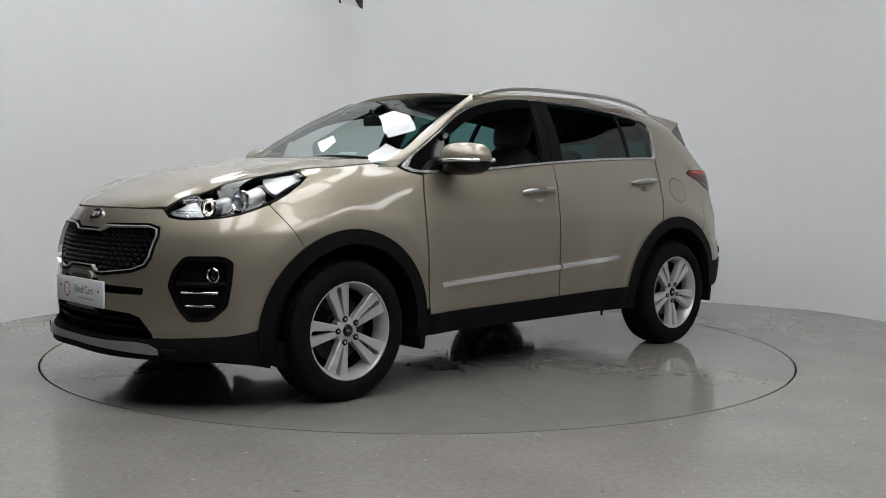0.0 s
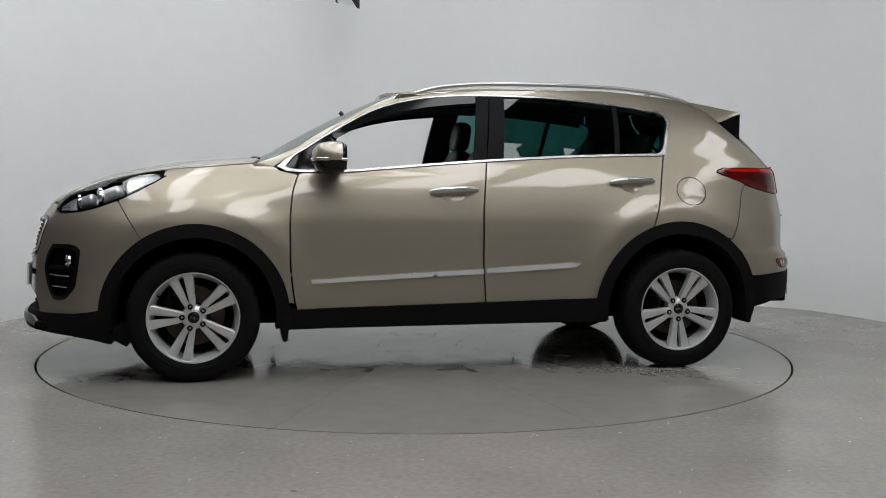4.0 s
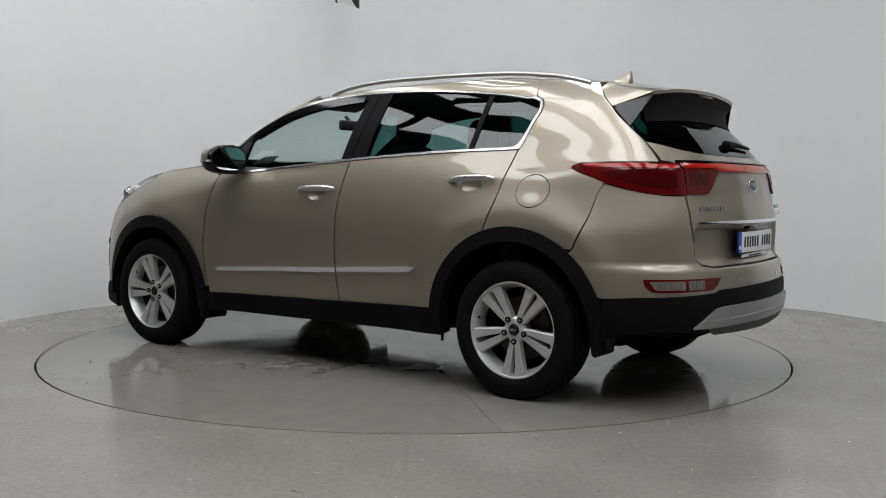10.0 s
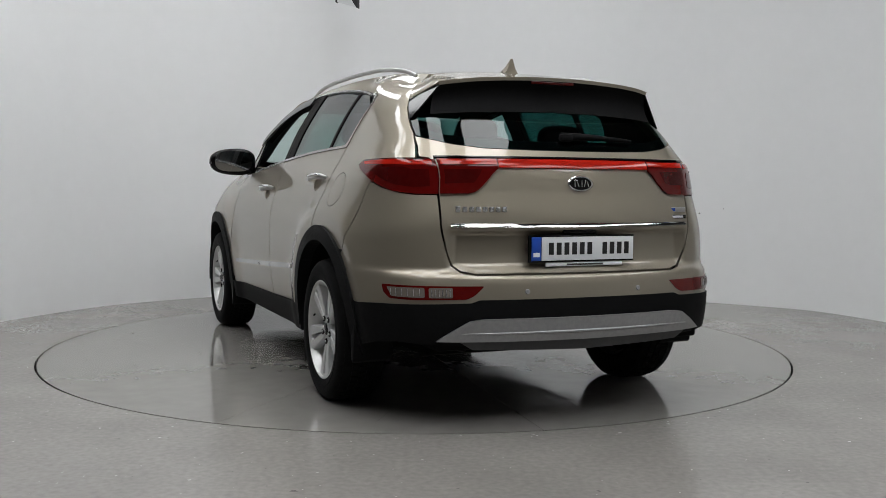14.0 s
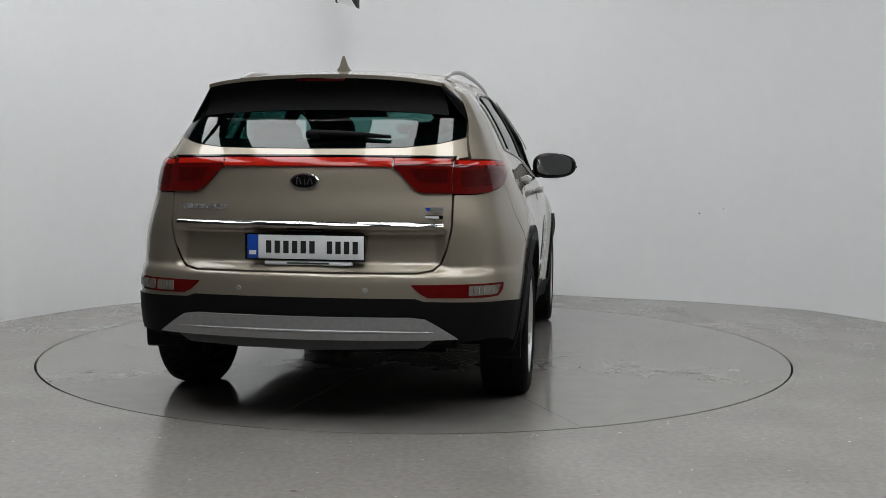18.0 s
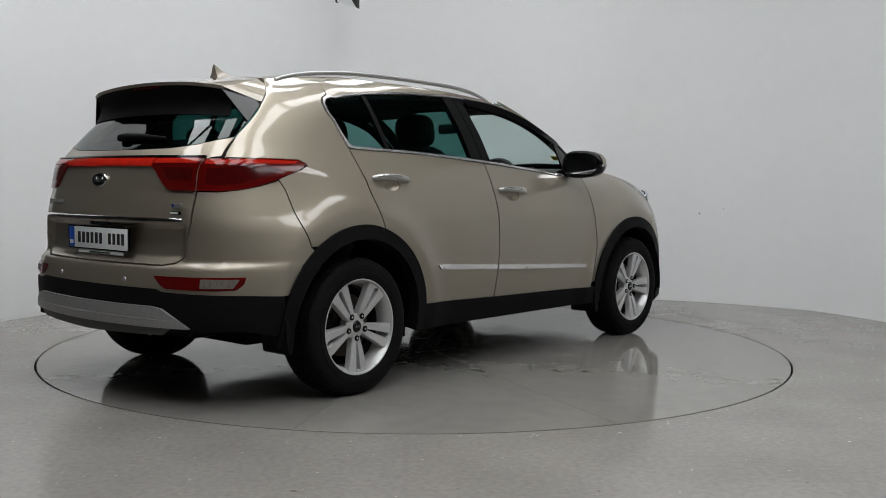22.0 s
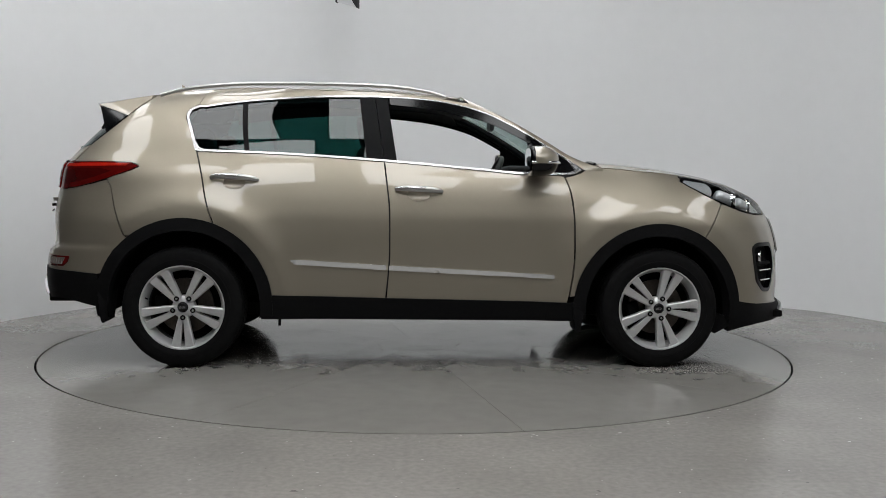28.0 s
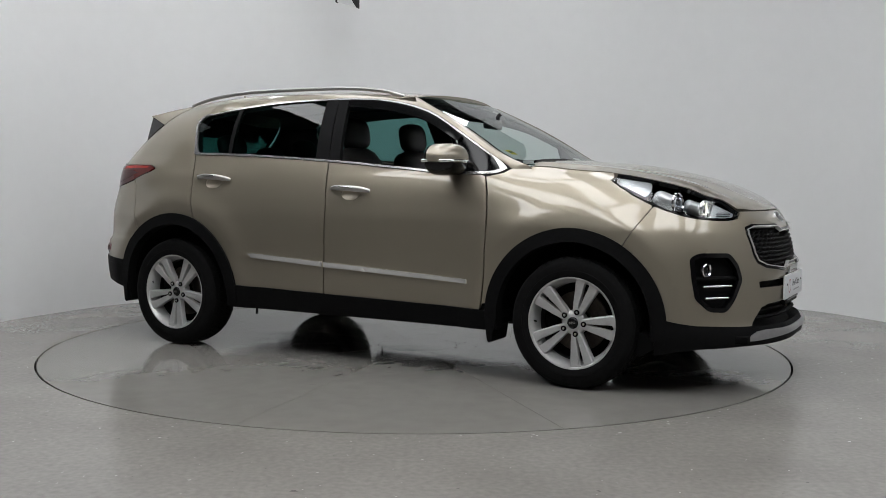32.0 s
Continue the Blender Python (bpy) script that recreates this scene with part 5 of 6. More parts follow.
    B = [tuple(sh(s_at_y(y, 0.852, True), 0.852, 0.017)[0]) for y in np.linspace(-0.58, 0.58, 33)]
    part("chrome_bar", loft("chrome_bar", A, B, 4, 0.002, (-1, 0, 0.7)), CHROME, gate, "chrome bar")
    part("plate_recess", as_mesh("plate_recess", box_bm(0.02, 0.16, 0.02, (-2.172, 0.0, 0.832), 0.006)), GLOSSBLACK, gate, "black tailgate handle")
    p, nn = sh(s_at_y(0.0, 1.035, True), 1.035, 0.004)
    emblem(car, p, Vector((-1, 0, 0.12)).normalized(), 0.062, 0.034)
    px = -2.188
    plate = part("rear_plate", as_mesh("rear_plate", box_bm(0.012, 0.52, 0.115, (px, -0.005, 0.76), 0.004)), GLOSSBLACK, car, "white plate with a blue band, its writing as dark bars")
    part("plate_face", as_mesh("plate_face", box_bm(0.004, 0.455, 0.100, (px - 0.0065, -0.033, 0.76), 0.001)), WHITE, plate)
    part("plate_band", as_mesh("plate_band", box_bm(0.004, 0.046, 0.100, (px - 0.0065, 0.2195, 0.76), 0.001)), BLUE, plate, "blue band")
    part("print_bar", as_mesh("print_bar", box_bm(0.001, 0.03, 0.018, (px - 0.009, 0.2195, 0.735))), WHITE, plate)
    for y0, y1 in ((0.168, -0.058), (-0.096, -0.243)):
        n = 6 if y0 > 0 else 4
        for i in range(n):
            w = (y0 - y1) / n
            part("print_bar", as_mesh("print_bar", box_bm(0.001, w * 0.62, 0.052, (px - 0.009, y0 - w * (i + 0.5), 0.76))), INK, plate)
    part("plate_foot", as_mesh("plate_foot", box_bm(0.01, 0.38, 0.016, (px + 0.002, -0.02, 0.692), 0.003)), WHITE, plate)
    part("print_bar", as_mesh("print_bar", box_bm(0.001, 0.18, 0.007, (px - 0.0035, -0.02, 0.692))), INK, plate)
    for i in range(8):
        y = 0.548 - 0.0275 * i
        p, nn = sh(s_at_y(y, 0.925, True), 0.925, 0.003)
        part("name_bar", as_mesh("name_bar", box_bm(0.005, 0.022, 0.026 if i == 0 else 0.021, p, 0.002)), BRIGHTTRIM, gate, "bright name badge in plain bars")
    for z, h, m_ in ((0.922, 0.022, SATIN), (0.89, 0.016, GLOSSBLACK)):
        p, nn = sh(s_at_y(-0.53, z, True), z, 0.003)
        b = part("badge", as_mesh("badge", box_bm(0.004, 0.105, h, p, 0.002)), m_, gate, "small oblong badge")
        part("badge_field", as_mesh("badge_field", box_bm(0.001, 0.042 if h > 0.02 else 0.07, h * 0.6, (p.x - 0.0025, p.y + (0.025 if h > 0.02 else 0), p.z))), BLUE if h > 0.02 else WHITE, b)
    # wiper
    path = []
    for t in np.linspace(0, 1, 10):
        y, z = 0.02 - 0.36 * t, 1.232 - 0.014 * t + 0.004 * math.sin(math.pi * t)
        path.append(tuple(sh(s_at_y(y, z, True), z, 0.014)[0]))
    wp = part("rear_wiper", tube("rear_wiper", path, [0.017, 0.017, 0.016, 0.015, 0.014, 0.012, 0.011, 0.01, 0.009, 0.007], 8), BLACK, car, "black rear wiper")
    p, nn = sh(s_at_y(0.0, 1.225, True), 1.225, 0.015)
    part("pivot", as_mesh("pivot", box_bm(0.04, 0.06, 0.035, p, 0.012)), BLACK, wp)
    # lower cladding and skid plate
    low = on_side([(-1.80, 0.52), (-1.95, 0.53)], 1) + R([(0.513, 0.541), (0.477, 0.553), (0.0, 0.554)])
    bot = R([(0.0, 0.36), (0.45, 0.36)]) + on_side([(-2.02, 0.375), (-1.93, 0.365), (-1.80, 0.335), (-1.745, 0.315)], 1)
    full = low + [(T2 - s, z) for s, z in low[-2::-1]] + [(T2 - s, z) for s, z in bot[::-1]] + bot[1:]
    part("rear_lower_trim", sheet("rear_lower_trim", full, shell, outward, h=0.03, off=0.006, depth=0.05), BLACK, car, "black textured plastic")
    sk = both(R([(0.0, 0.476), (0.46, 0.476), (0.52, 0.468), (0.575, 0.435), (0.645, 0.386), (0.58, 0.385), (0.45, 0.384), (0.0, 0.382)]), T2)
    lw = both(R([(0.0, 0.381), (0.45, 0.383), (0.56, 0.384), (0.50, 0.35), (0.0, 0.338)]), T2)
    part("rear_lower_lip", sheet("rear_lower_lip", lw, shell, outward, h=0.03, off=0.012, depth=0.04), SKIDDARK, car, "dark grey lower lip")
    part("rear_skid_plate", sheet("rear_skid_plate", sk, shell, outward, h=0.02, off=0.02, depth=0.04), SKID, car, "silver painted skid plate")
    rib = [tuple(sh(s_at_y(y, 0.418, True), 0.418, 0.02)[0]) for y in np.linspace(-0.55, 0.55, 25)]
    part("skid_rib", tube("skid_rib", rib, [0.0015 + 0.0055 * math.sin(math.pi * i / 24) ** 0.5 for i in range(25)], 8), SKID, car)


def wedge(name, prof, y0, y1):
    """A solid with the outline prof of (x, z) points between two y, with softened edges."""
    n = len(prof)
    bm = bmesh.new()
    a = [bm.verts.new((x, y0, z)) for x, z in prof]
    b = [bm.verts.new((x, y1, z)) for x, z in prof]
    bm.faces.new(a)
    bm.faces.new(b[::-1])
    for i in range(n):
        bm.faces.new((a[i], b[i], b[(i + 1) % n], a[(i + 1) % n]))
    bmesh.ops.recalc_face_normals(bm, faces=bm.faces)
    bmesh.ops.bevel(bm, geom=list(bm.edges), offset=0.003, segments=2, affect="EDGES", profile=0.5)
    return as_mesh(name, bm)


def cladding(side):
    for w in ("f", "r"):
        cx, cz, ro, ri = ARCH[w]
        poly = arc(w, ro, 187, -7, 44) + arc(w, ri, -9, 189, 44)
        panel("arch_trim", poly, BLACK, car, side, "black textured plastic", off=0.014, depth=0.06, h=0.024)
        # inner liner of the wheel well
        vs, fs, n = [], [], 30
        for i in range(n + 1):
            a = radians(-6 + 192 * i / n)
            for r, y in ((ri + 0.004, 0.90), (ri + 0.012, 0.84), (ri + 0.012, 0.50), (0.0, 0.50)):
                vs.append((cx + r * math.cos(a), side * y, cz + r * math.sin(a)))
        for i in range(n):
            for k in range(3):
                fs.append((i * 4 + k, i * 4 + k + 1, (i + 1) * 4 + k + 1, (i + 1) * 4 + k))
        me = bpy.data.meshes.new("wheel_liner")
        me.from_pydata(vs, [], fs)
        part("wheel_liner", smooth(me, 40), UNDER, car)
    pts = along(sill_top, 0.885, -0.875, 12) + [(-0.905, 0.27), (0.90, 0.262)]
    panel("sill_trim", pts, BLACK, car, side, "black textured plastic", off=0.010, depth=0.08)
    # mud flaps
    for x, y, z0, z1, w in ((0.875, 0.80, 0.195, 0.36, 0.19), (-1.765, 0.80, 0.245, 0.42, 0.18)):
        prof = [(x + 0.035, z1), (x - 0.035, z1), (x - 0.016, z0 + 0.012), (x - 0.004, z0), (x + 0.012, z0 + 0.012)]
        part("mud_flap", wedge("mud_flap", prof, side * (y - w / 2), side * (y + w / 2)), BLACK, car, "black mud flap")
    part("air_deflector", wedge("air_deflector", [(1.80, 0.26), (1.645, 0.32), (1.655, 0.20), (1.67, 0.185)], side * 0.68, side * 0.85), BLACK, car, "black air deflector before the wheel")
    # roof rail with feet
    path = []
    for t in np.linspace(0, 1, 33):
        x = 0.13 - 1.66 * t
        lift = 0.034 * min(1, (1 - abs(2 * t - 1) ** 6)) * (1.0 - 0.15 * t)
        y = 0.548 - 0.03 * t - 0.012 * (2 * t - 1) ** 2
        zr = float(roof(np.array(x), np.array(y))[2])
        path.append((x, side * y, zr + lift))
    part("roof_rail", tube("roof_rail", path, [0.0112 if 2 < i < 30 else 0.010 for i in range(33)], 10, flat=0.8), SATIN, car, "satin silver roof rail")


def mirror_unit(side):
    """Door mirror: painted cap, black foot and rim, glass facing back."""
    root = new("door_mirror")
    root.parent = car
    tagged(root, "body-colour door mirror with a chrome strip")
    def blob(name, sx, sy, sz, at, cut=None, flat_back=True):
        bm = bmesh.new()
        bmesh.ops.create_uvsphere(bm, u_segments=28, v_segments=18, radius=1)
        for v in bm.verts:
            x, y, z = v.co
            p = 2.6
            l = (abs(x) ** p + abs(y) ** p + abs(z) ** p) ** (1 / p)
            x, y, z = x / l, y / l, z / l
            if x < -0.25:
                x = -0.25 + (x + 0.25) * 0.12
            z *= 1 - 0.10 * y
            if x > -0.25:
                x -= 0.35 * max(0, y) ** 2 * (x + 0.25) / 1.25
            v.co = (x * sx, y * sy * side, z * sz)
        bmesh.ops.translate(bm, vec=at, verts=bm.verts)
        if side < 0:
            bmesh.ops.reverse_faces(bm, faces=bm.faces)
        for co, no in cut or ():
            geom = list(bm.verts) + list(bm.edges) + list(bm.faces)
            bmesh.ops.bisect_plane(bm, geom=geom, plane_co=co, plane_no=no, clear_inner=True)
        return as_mesh(name, bm, 60)
    at = (0.612, side * 0.942, 1.158)
    part("cap", blob("cap", 0.125, 0.148, 0.086, at, (((0, 0, 1.145), (0, 0, 1)), ((0.592, 0, 0), (1, 0, 0)))), PAINT, root)
    part("shell", blob("shell", 0.123, 0.146, 0.084, at), GLOSSBLACK, root, "black lower shell and rim")
    path = []
    for a in np.linspace(-0.9, 1.0, 12):
        y = side * (0.942 + 0.147 * a)
        x = 0.612 + 0.127 * (1 - max(0, abs(a)) ** 2.6) ** (1 / 2.6) - 0.35 * 0.125 * max(0, a) ** 2
        path.append((x, y, 1.15))
    part("strip", tube("strip", path, 0.009, 8), CHROME, root, "bright signal strip")
    bm = bmesh.new()
    bmesh.ops.create_circle(bm, cap_ends=True, segments=32, radius=1)
    for v in bm.verts:
        x, y, z = v.co
        p = 3.2
        l = (abs(x) ** p + abs(y) ** p) ** (1 / p)
        v.co = (0, x / l * 0.118 * side, y / l * 0.066)
    bmesh.ops.translate(bm, vec=(0.568, side * 0.942, 1.163), verts=bm.verts)
    part("mirror_glass", as_mesh("mirror_glass", bm), MIRROR, root, "mirror glass")
    part("foot", tube("foot", [(0.655, side * 0.795, 1.115), (0.64, side * 0.83, 1.10), (0.615, side * 0.87, 1.105), (0.61, side * 0.90, 1.12)], [0.03, 0.024, 0.024, 0.03], 10), GLOSSBLACK, root, "black foot")


MIRROR = mat("mirror_silver", (0.85, 0.86, 0.87), rough=0.02, metal=1.0)


def antenna():
    vs, fs = [], []
    n = 12
    for i in range(n + 1):
        t = i / n
        x = -1.36 - 0.15 * t
        h = 0.072 * t ** 1.7
        z0 = float(roof(np.array(x), np.array(0.0))[2]) - 0.003
        w = 0.034 * (1 - (1 - t) ** 2.2) + 0.003
        w2 = 0.006
        for y, z in ((-w, z0), (-w * 0.55, z0 + h * 0.35), (-w2, z0 + h), (w2, z0 + h), (w * 0.55, z0 + h * 0.35), (w, z0)):
            vs.append((x, y, z))
    for i in range(n):
        for k in range(5):
            fs.append((i * 6 + k, i * 6 + k + 1, (i + 1) * 6 + k + 1, (i + 1) * 6 + k))
    fs.append(tuple(n * 6 + k for k in range(6)))
    me = bpy.data.meshes.new("antenna")
    me.from_pydata(vs, [], fs)
    bm = bmesh.new()
    bm.from_mesh(me)
    bmesh.ops.recalc_face_normals(bm, faces=bm.faces)
    bm.to_mesh(me)
    bm.free()
    part("antenna", smooth(me, 40), PAINT, car, "body-colour fin antenna")


def underbody():
    part("underbody", as_mesh("underbody", box_bm(3.5, 1.1, 0.08, (0.0, 0, 0.29), 0.02)), UNDER, car, "dark underbody")
    part("underbody_side", as_mesh("underbody_side", box_bm(1.70, 1.62, 0.07, (0.0, 0, 0.31), 0.02)), UNDER, car)
    part("front_underside", as_mesh("front_underside", box_bm(0.40, 1.28, 0.04, (1.95, 0, 0.275), 0.01)), UNDER, car)
    part("rear_underside", as_mesh("rear_underside", box_bm(0.42, 1.30, 0.06, (-1.93, 0, 0.37), 0.01)), UNDER, car)
    part("rear_silencer", as_mesh("rear_silencer", box_bm(0.24, 0.62, 0.10, (-1.80, 0.10, 0.36), 0.04, 4)), DISC, car, "dull steel silencer")
    for y in (0.46, -0.46):
        part("exhaust_tip", tube("exhaust_tip", [(-1.80, y, 0.335), (-1.98, y, 0.33)], 0.028, 12, caps=False), DISC, car)
    for x in (1.335, -1.335):
        part("axle", tube("axle", [(x, -0.72, 0.32), (x, 0.72, 0.32)], 0.035, 10), UNDER, car)
    for x, y in ((-0.47, 0.80), (-0.8, 0.80), (-0.82, -0.80), (-0.45, -0.80)):
        part("drain_pipe", tube("drain_pipe", [(x, y * 0.9, 0.29), (x, y * 0.9, 0.25 if x > -0.6 else 0.21)], 0.008, 6), UNDER, car)


def wheels():
    def build():
        root = new("wheel")
        root.parent = car
        tyre = lathe("tyre", [(0.226, 0.09), (0.231, 0.104), (0.245, 0.112), (0.268, 0.1145), (0.27, 0.1125), (0.298, 0.113), (0.315, 0.107), (0.326, 0.097), (0.331, 0.084), (0.333, 0.07), (0.333, -0.07), (0.328, -0.092), (0.315, -0.107), (0.29, -0.114), (0.25, -0.11), (0.226, -0.09)], 96)
        ty = part("tyre", tyre, RUBBER, root, "black tyre with block tread")
        # tread blocks
        vs, fs = [], []
        rows = ((0.055, 0.092, 0.0), (0.018, 0.050, 0.5), (-0.016, 0.013, 0.0), (-0.050, -0.021, 0.5), (-0.092, -0.055, 0.0))
        nb = 60
        for y0, y1, ph in rows:
            for i in range(nb):
                a0 = 2 * math.pi * (i + ph) / nb
                a1 = a0 + 2 * math.pi / nb * 0.74
                k = len(vs)
                for a, sk in ((a0, 0), (a1, 0)):
                    for y in (y0, y1):
                        yy = y
                        r = 0.3385 - (0.0085 if abs(y) > 0.085 else 0)
                        for rr in (0.326 - (0.008 if abs(y) > 0.085 else 0), r):
                            aa = a + 0.012 * math.sin(y * 40)
                            vs.append((rr * math.cos(aa), yy, rr * math.sin(aa)))
                # 0 a0y0 low,1 a0y0 top,2 a0y1 low,3 a0y1 top,4 a1y0 low,5 top,6 a1y1 low,7 top
                fs += [(k + 1, k + 3, k + 7, k + 5), (k, k + 2, k + 3, k + 1), (k + 4, k + 5, k + 7, k + 6), (k, k + 1, k + 5, k + 4), (k + 2, k + 6, k + 7, k + 3)]
        me = bpy.data.meshes.new("tread")
        me.from_pydata(vs, [], fs)
        bm = bmesh.new()
        bm.from_mesh(me)
        bmesh.ops.recalc_face_normals(bm, faces=bm.faces)
        bm.to_mesh(me)
        bm.free()
        tagged(part("tread", me, RUBBER, root, "tread blocks"), kind="stuff")
        part("rim_barrel", lathe("rim_barrel", [(0.238, 0.100), (0.234, 0.1065), (0.228, 0.106), (0.223, 0.097), (0.213, 0.076), (0.205, 0.052), (0.201, 0.022)], 72), RIM, root, "silver alloy rim")
        # the shade deep inside the rim is put into this colour
        part("rim_well", lathe("rim_well", [(0.2025, 0.024), (0.20, 0.0), (0.198, -0.08), (0.215, -0.10)], 72), RIMSHADE, root, "inner rim with shade in its colour")
        part("rim_back", lathe("rim_back", [(0.20, -0.03), (0.10, -0.035), (0.0, -0.035)], 40), UNDER, root)
        part("brake_disc", lathe("brake_disc", [(0.07, 0.01), (0.075, 0.0), (0.155, 0.0), (0.155, -0.02)], 48), DISC, root, "steel brake disc")
        cal = box_bm(0.07, 0.06, 0.13, (0.13, 0.0, 0.0), 0.015)
        part("caliper", as_mesh("caliper", cal), UNDER, root)
        # five double spokes
        for i in range(5):
            a = radians(-90 + 72 * i)
            spoke = bmesh.new()
            for sg in (1, -1):
                sec = []
                for r, p, q, y in ((0.030, 0.0, 0.022, 0.078), (0.06, 0.0, 0.029, 0.0805), (0.080, 0.0, 0.0345, 0.0825), (0.087, 0.0026, 0.0365, 0.083), (0.098, 0.0042, 0.039, 0.0845), (0.12, 0.0058, 0.0435, 0.087), (0.16, 0.0090, 0.053, 0.0905), (0.19, 0.0114, 0.061, 0.093), (0.205, 0.0125, 0.0645, 0.095), (0.212, 0.0125, 0.0635, 0.096), (0.218, 0.002, 0.060, 0.0965), (0.231, 0.0, 0.053, 0.0985)):
                    sec.append([spoke.verts.new((r, y + dy, sg * e)) for e, dy in ((p, -0.03), (p, -0.004), (p + 0.002, 0.0), (q - 0.0075, 0.0), (q - 0.0025, -0.004), (q, -0.034))])
                for u, v in zip(sec[:-1], sec[1:]):
                    for k in range(5):
                        spoke.faces.new((u[k], u[k + 1], v[k + 1], v[k]))
            # web at the root and at the rim
            bmesh.ops.recalc_face_normals(spoke, faces=spoke.faces)
            bmesh.ops.rotate(spoke, cent=(0, 0, 0), matrix=Matrix.Rotation(-a, 3, "Y"), verts=spoke.verts)
            part("spoke", as_mesh("spoke", spoke, 30), RIM, root, "silver double spoke")
            nut = lathe("wheel_nut", [(0.0, 0.0885), (0.005, 0.0885), (0.0065, 0.085), (0.0065, 0.07)], 12)
            nut.transform(Matrix.Translation((0.058 * math.cos(a), 0, 0.058 * math.sin(a))))
            part("wheel_nut", nut, SATIN, root, "steel wheel nut")
            seat = lathe("nut_seat", [(0.0145, 0.078), (0.0145, 0.083), (0.013, 0.0845), (0.0, 0.0835)], 16)
            seat.transform(Matrix.Translation((0.058 * math.cos(a), 0.002, 0.058 * math.sin(a))))
            part("nut_seat", seat, GLOSSBLACK, root)
        part("hub", lathe("hub", [(0.03, 0.083), (0.05, 0.078), (0.062, 0.068), (0.066, 0.03)], 40), RIM, root)
        part("hub_cap", lathe("hub_cap", [(0.0, 0.0905), (0.022, 0.089), (0.028, 0.084), (0.03, 0.078)], 32), GLOSSBLACK, root, "black hub cap")
        for dx, tl in ((-0.012, 0.0), (-0.005, 0.4), (0.002, 0.0), (0.009, 0.35), (0.0145, -0.35)):
            b = box_bm(0.0022, 0.001, 0.014, (0, 0, 0))
            bmesh.ops.rotate(b, cent=(0, 0, 0), matrix=Matrix.Rotation(tl, 3, "Y"), verts=b.verts)
            bmesh.ops.translate(b, vec=(dx, 0.0903, 0), verts=b.verts)
            part("cap_mark", as_mesh("cap_mark", b), CHROME, root)
        part("valve", tube("valve", [(0.205, 0.08, 0.05), (0.19, 0.09, 0.046)], 0.004, 8), BLACK, root)
        return root
    w = build()
    poses = ((1.335, 1, -19), (-1.335, 1, 1), (1.335, -1, 15), (-1.335, -1, 0))
    out = []
    for i, (x, sd, spin) in enumerate(poses):
        m = pose(x, 0.798 * sd, 0.3345, 0, 0, 0 if sd > 0 else 180) @ pose(0, 0, 0, 0, spin, 0)
        if i == 0:
            w.matrix_basis = m
        else:
            copy_thing(w, m)


def cushion(name, sx, sy, sz, at, turn=(0, 0, 0), p=3.5, mat_=None, parent=None):
    """A padded block."""
    bm = bmesh.new()
    bmesh.ops.create_uvsphere(bm, u_segments=24, v_segments=16, radius=1)
    for v in bm.verts:
        x, y, z = v.co
        l = (abs(x) ** p + abs(y) ** p + abs(z) ** p) ** (1 / p)
        v.co = (x / l * sx / 2, y / l * sy / 2, z / l * sz / 2)
    bmesh.ops.transform(bm, matrix=pose(*at, *turn), verts=bm.verts)
    return part(name, as_mesh(name, bm, 60), mat_ or SEAT, parent)


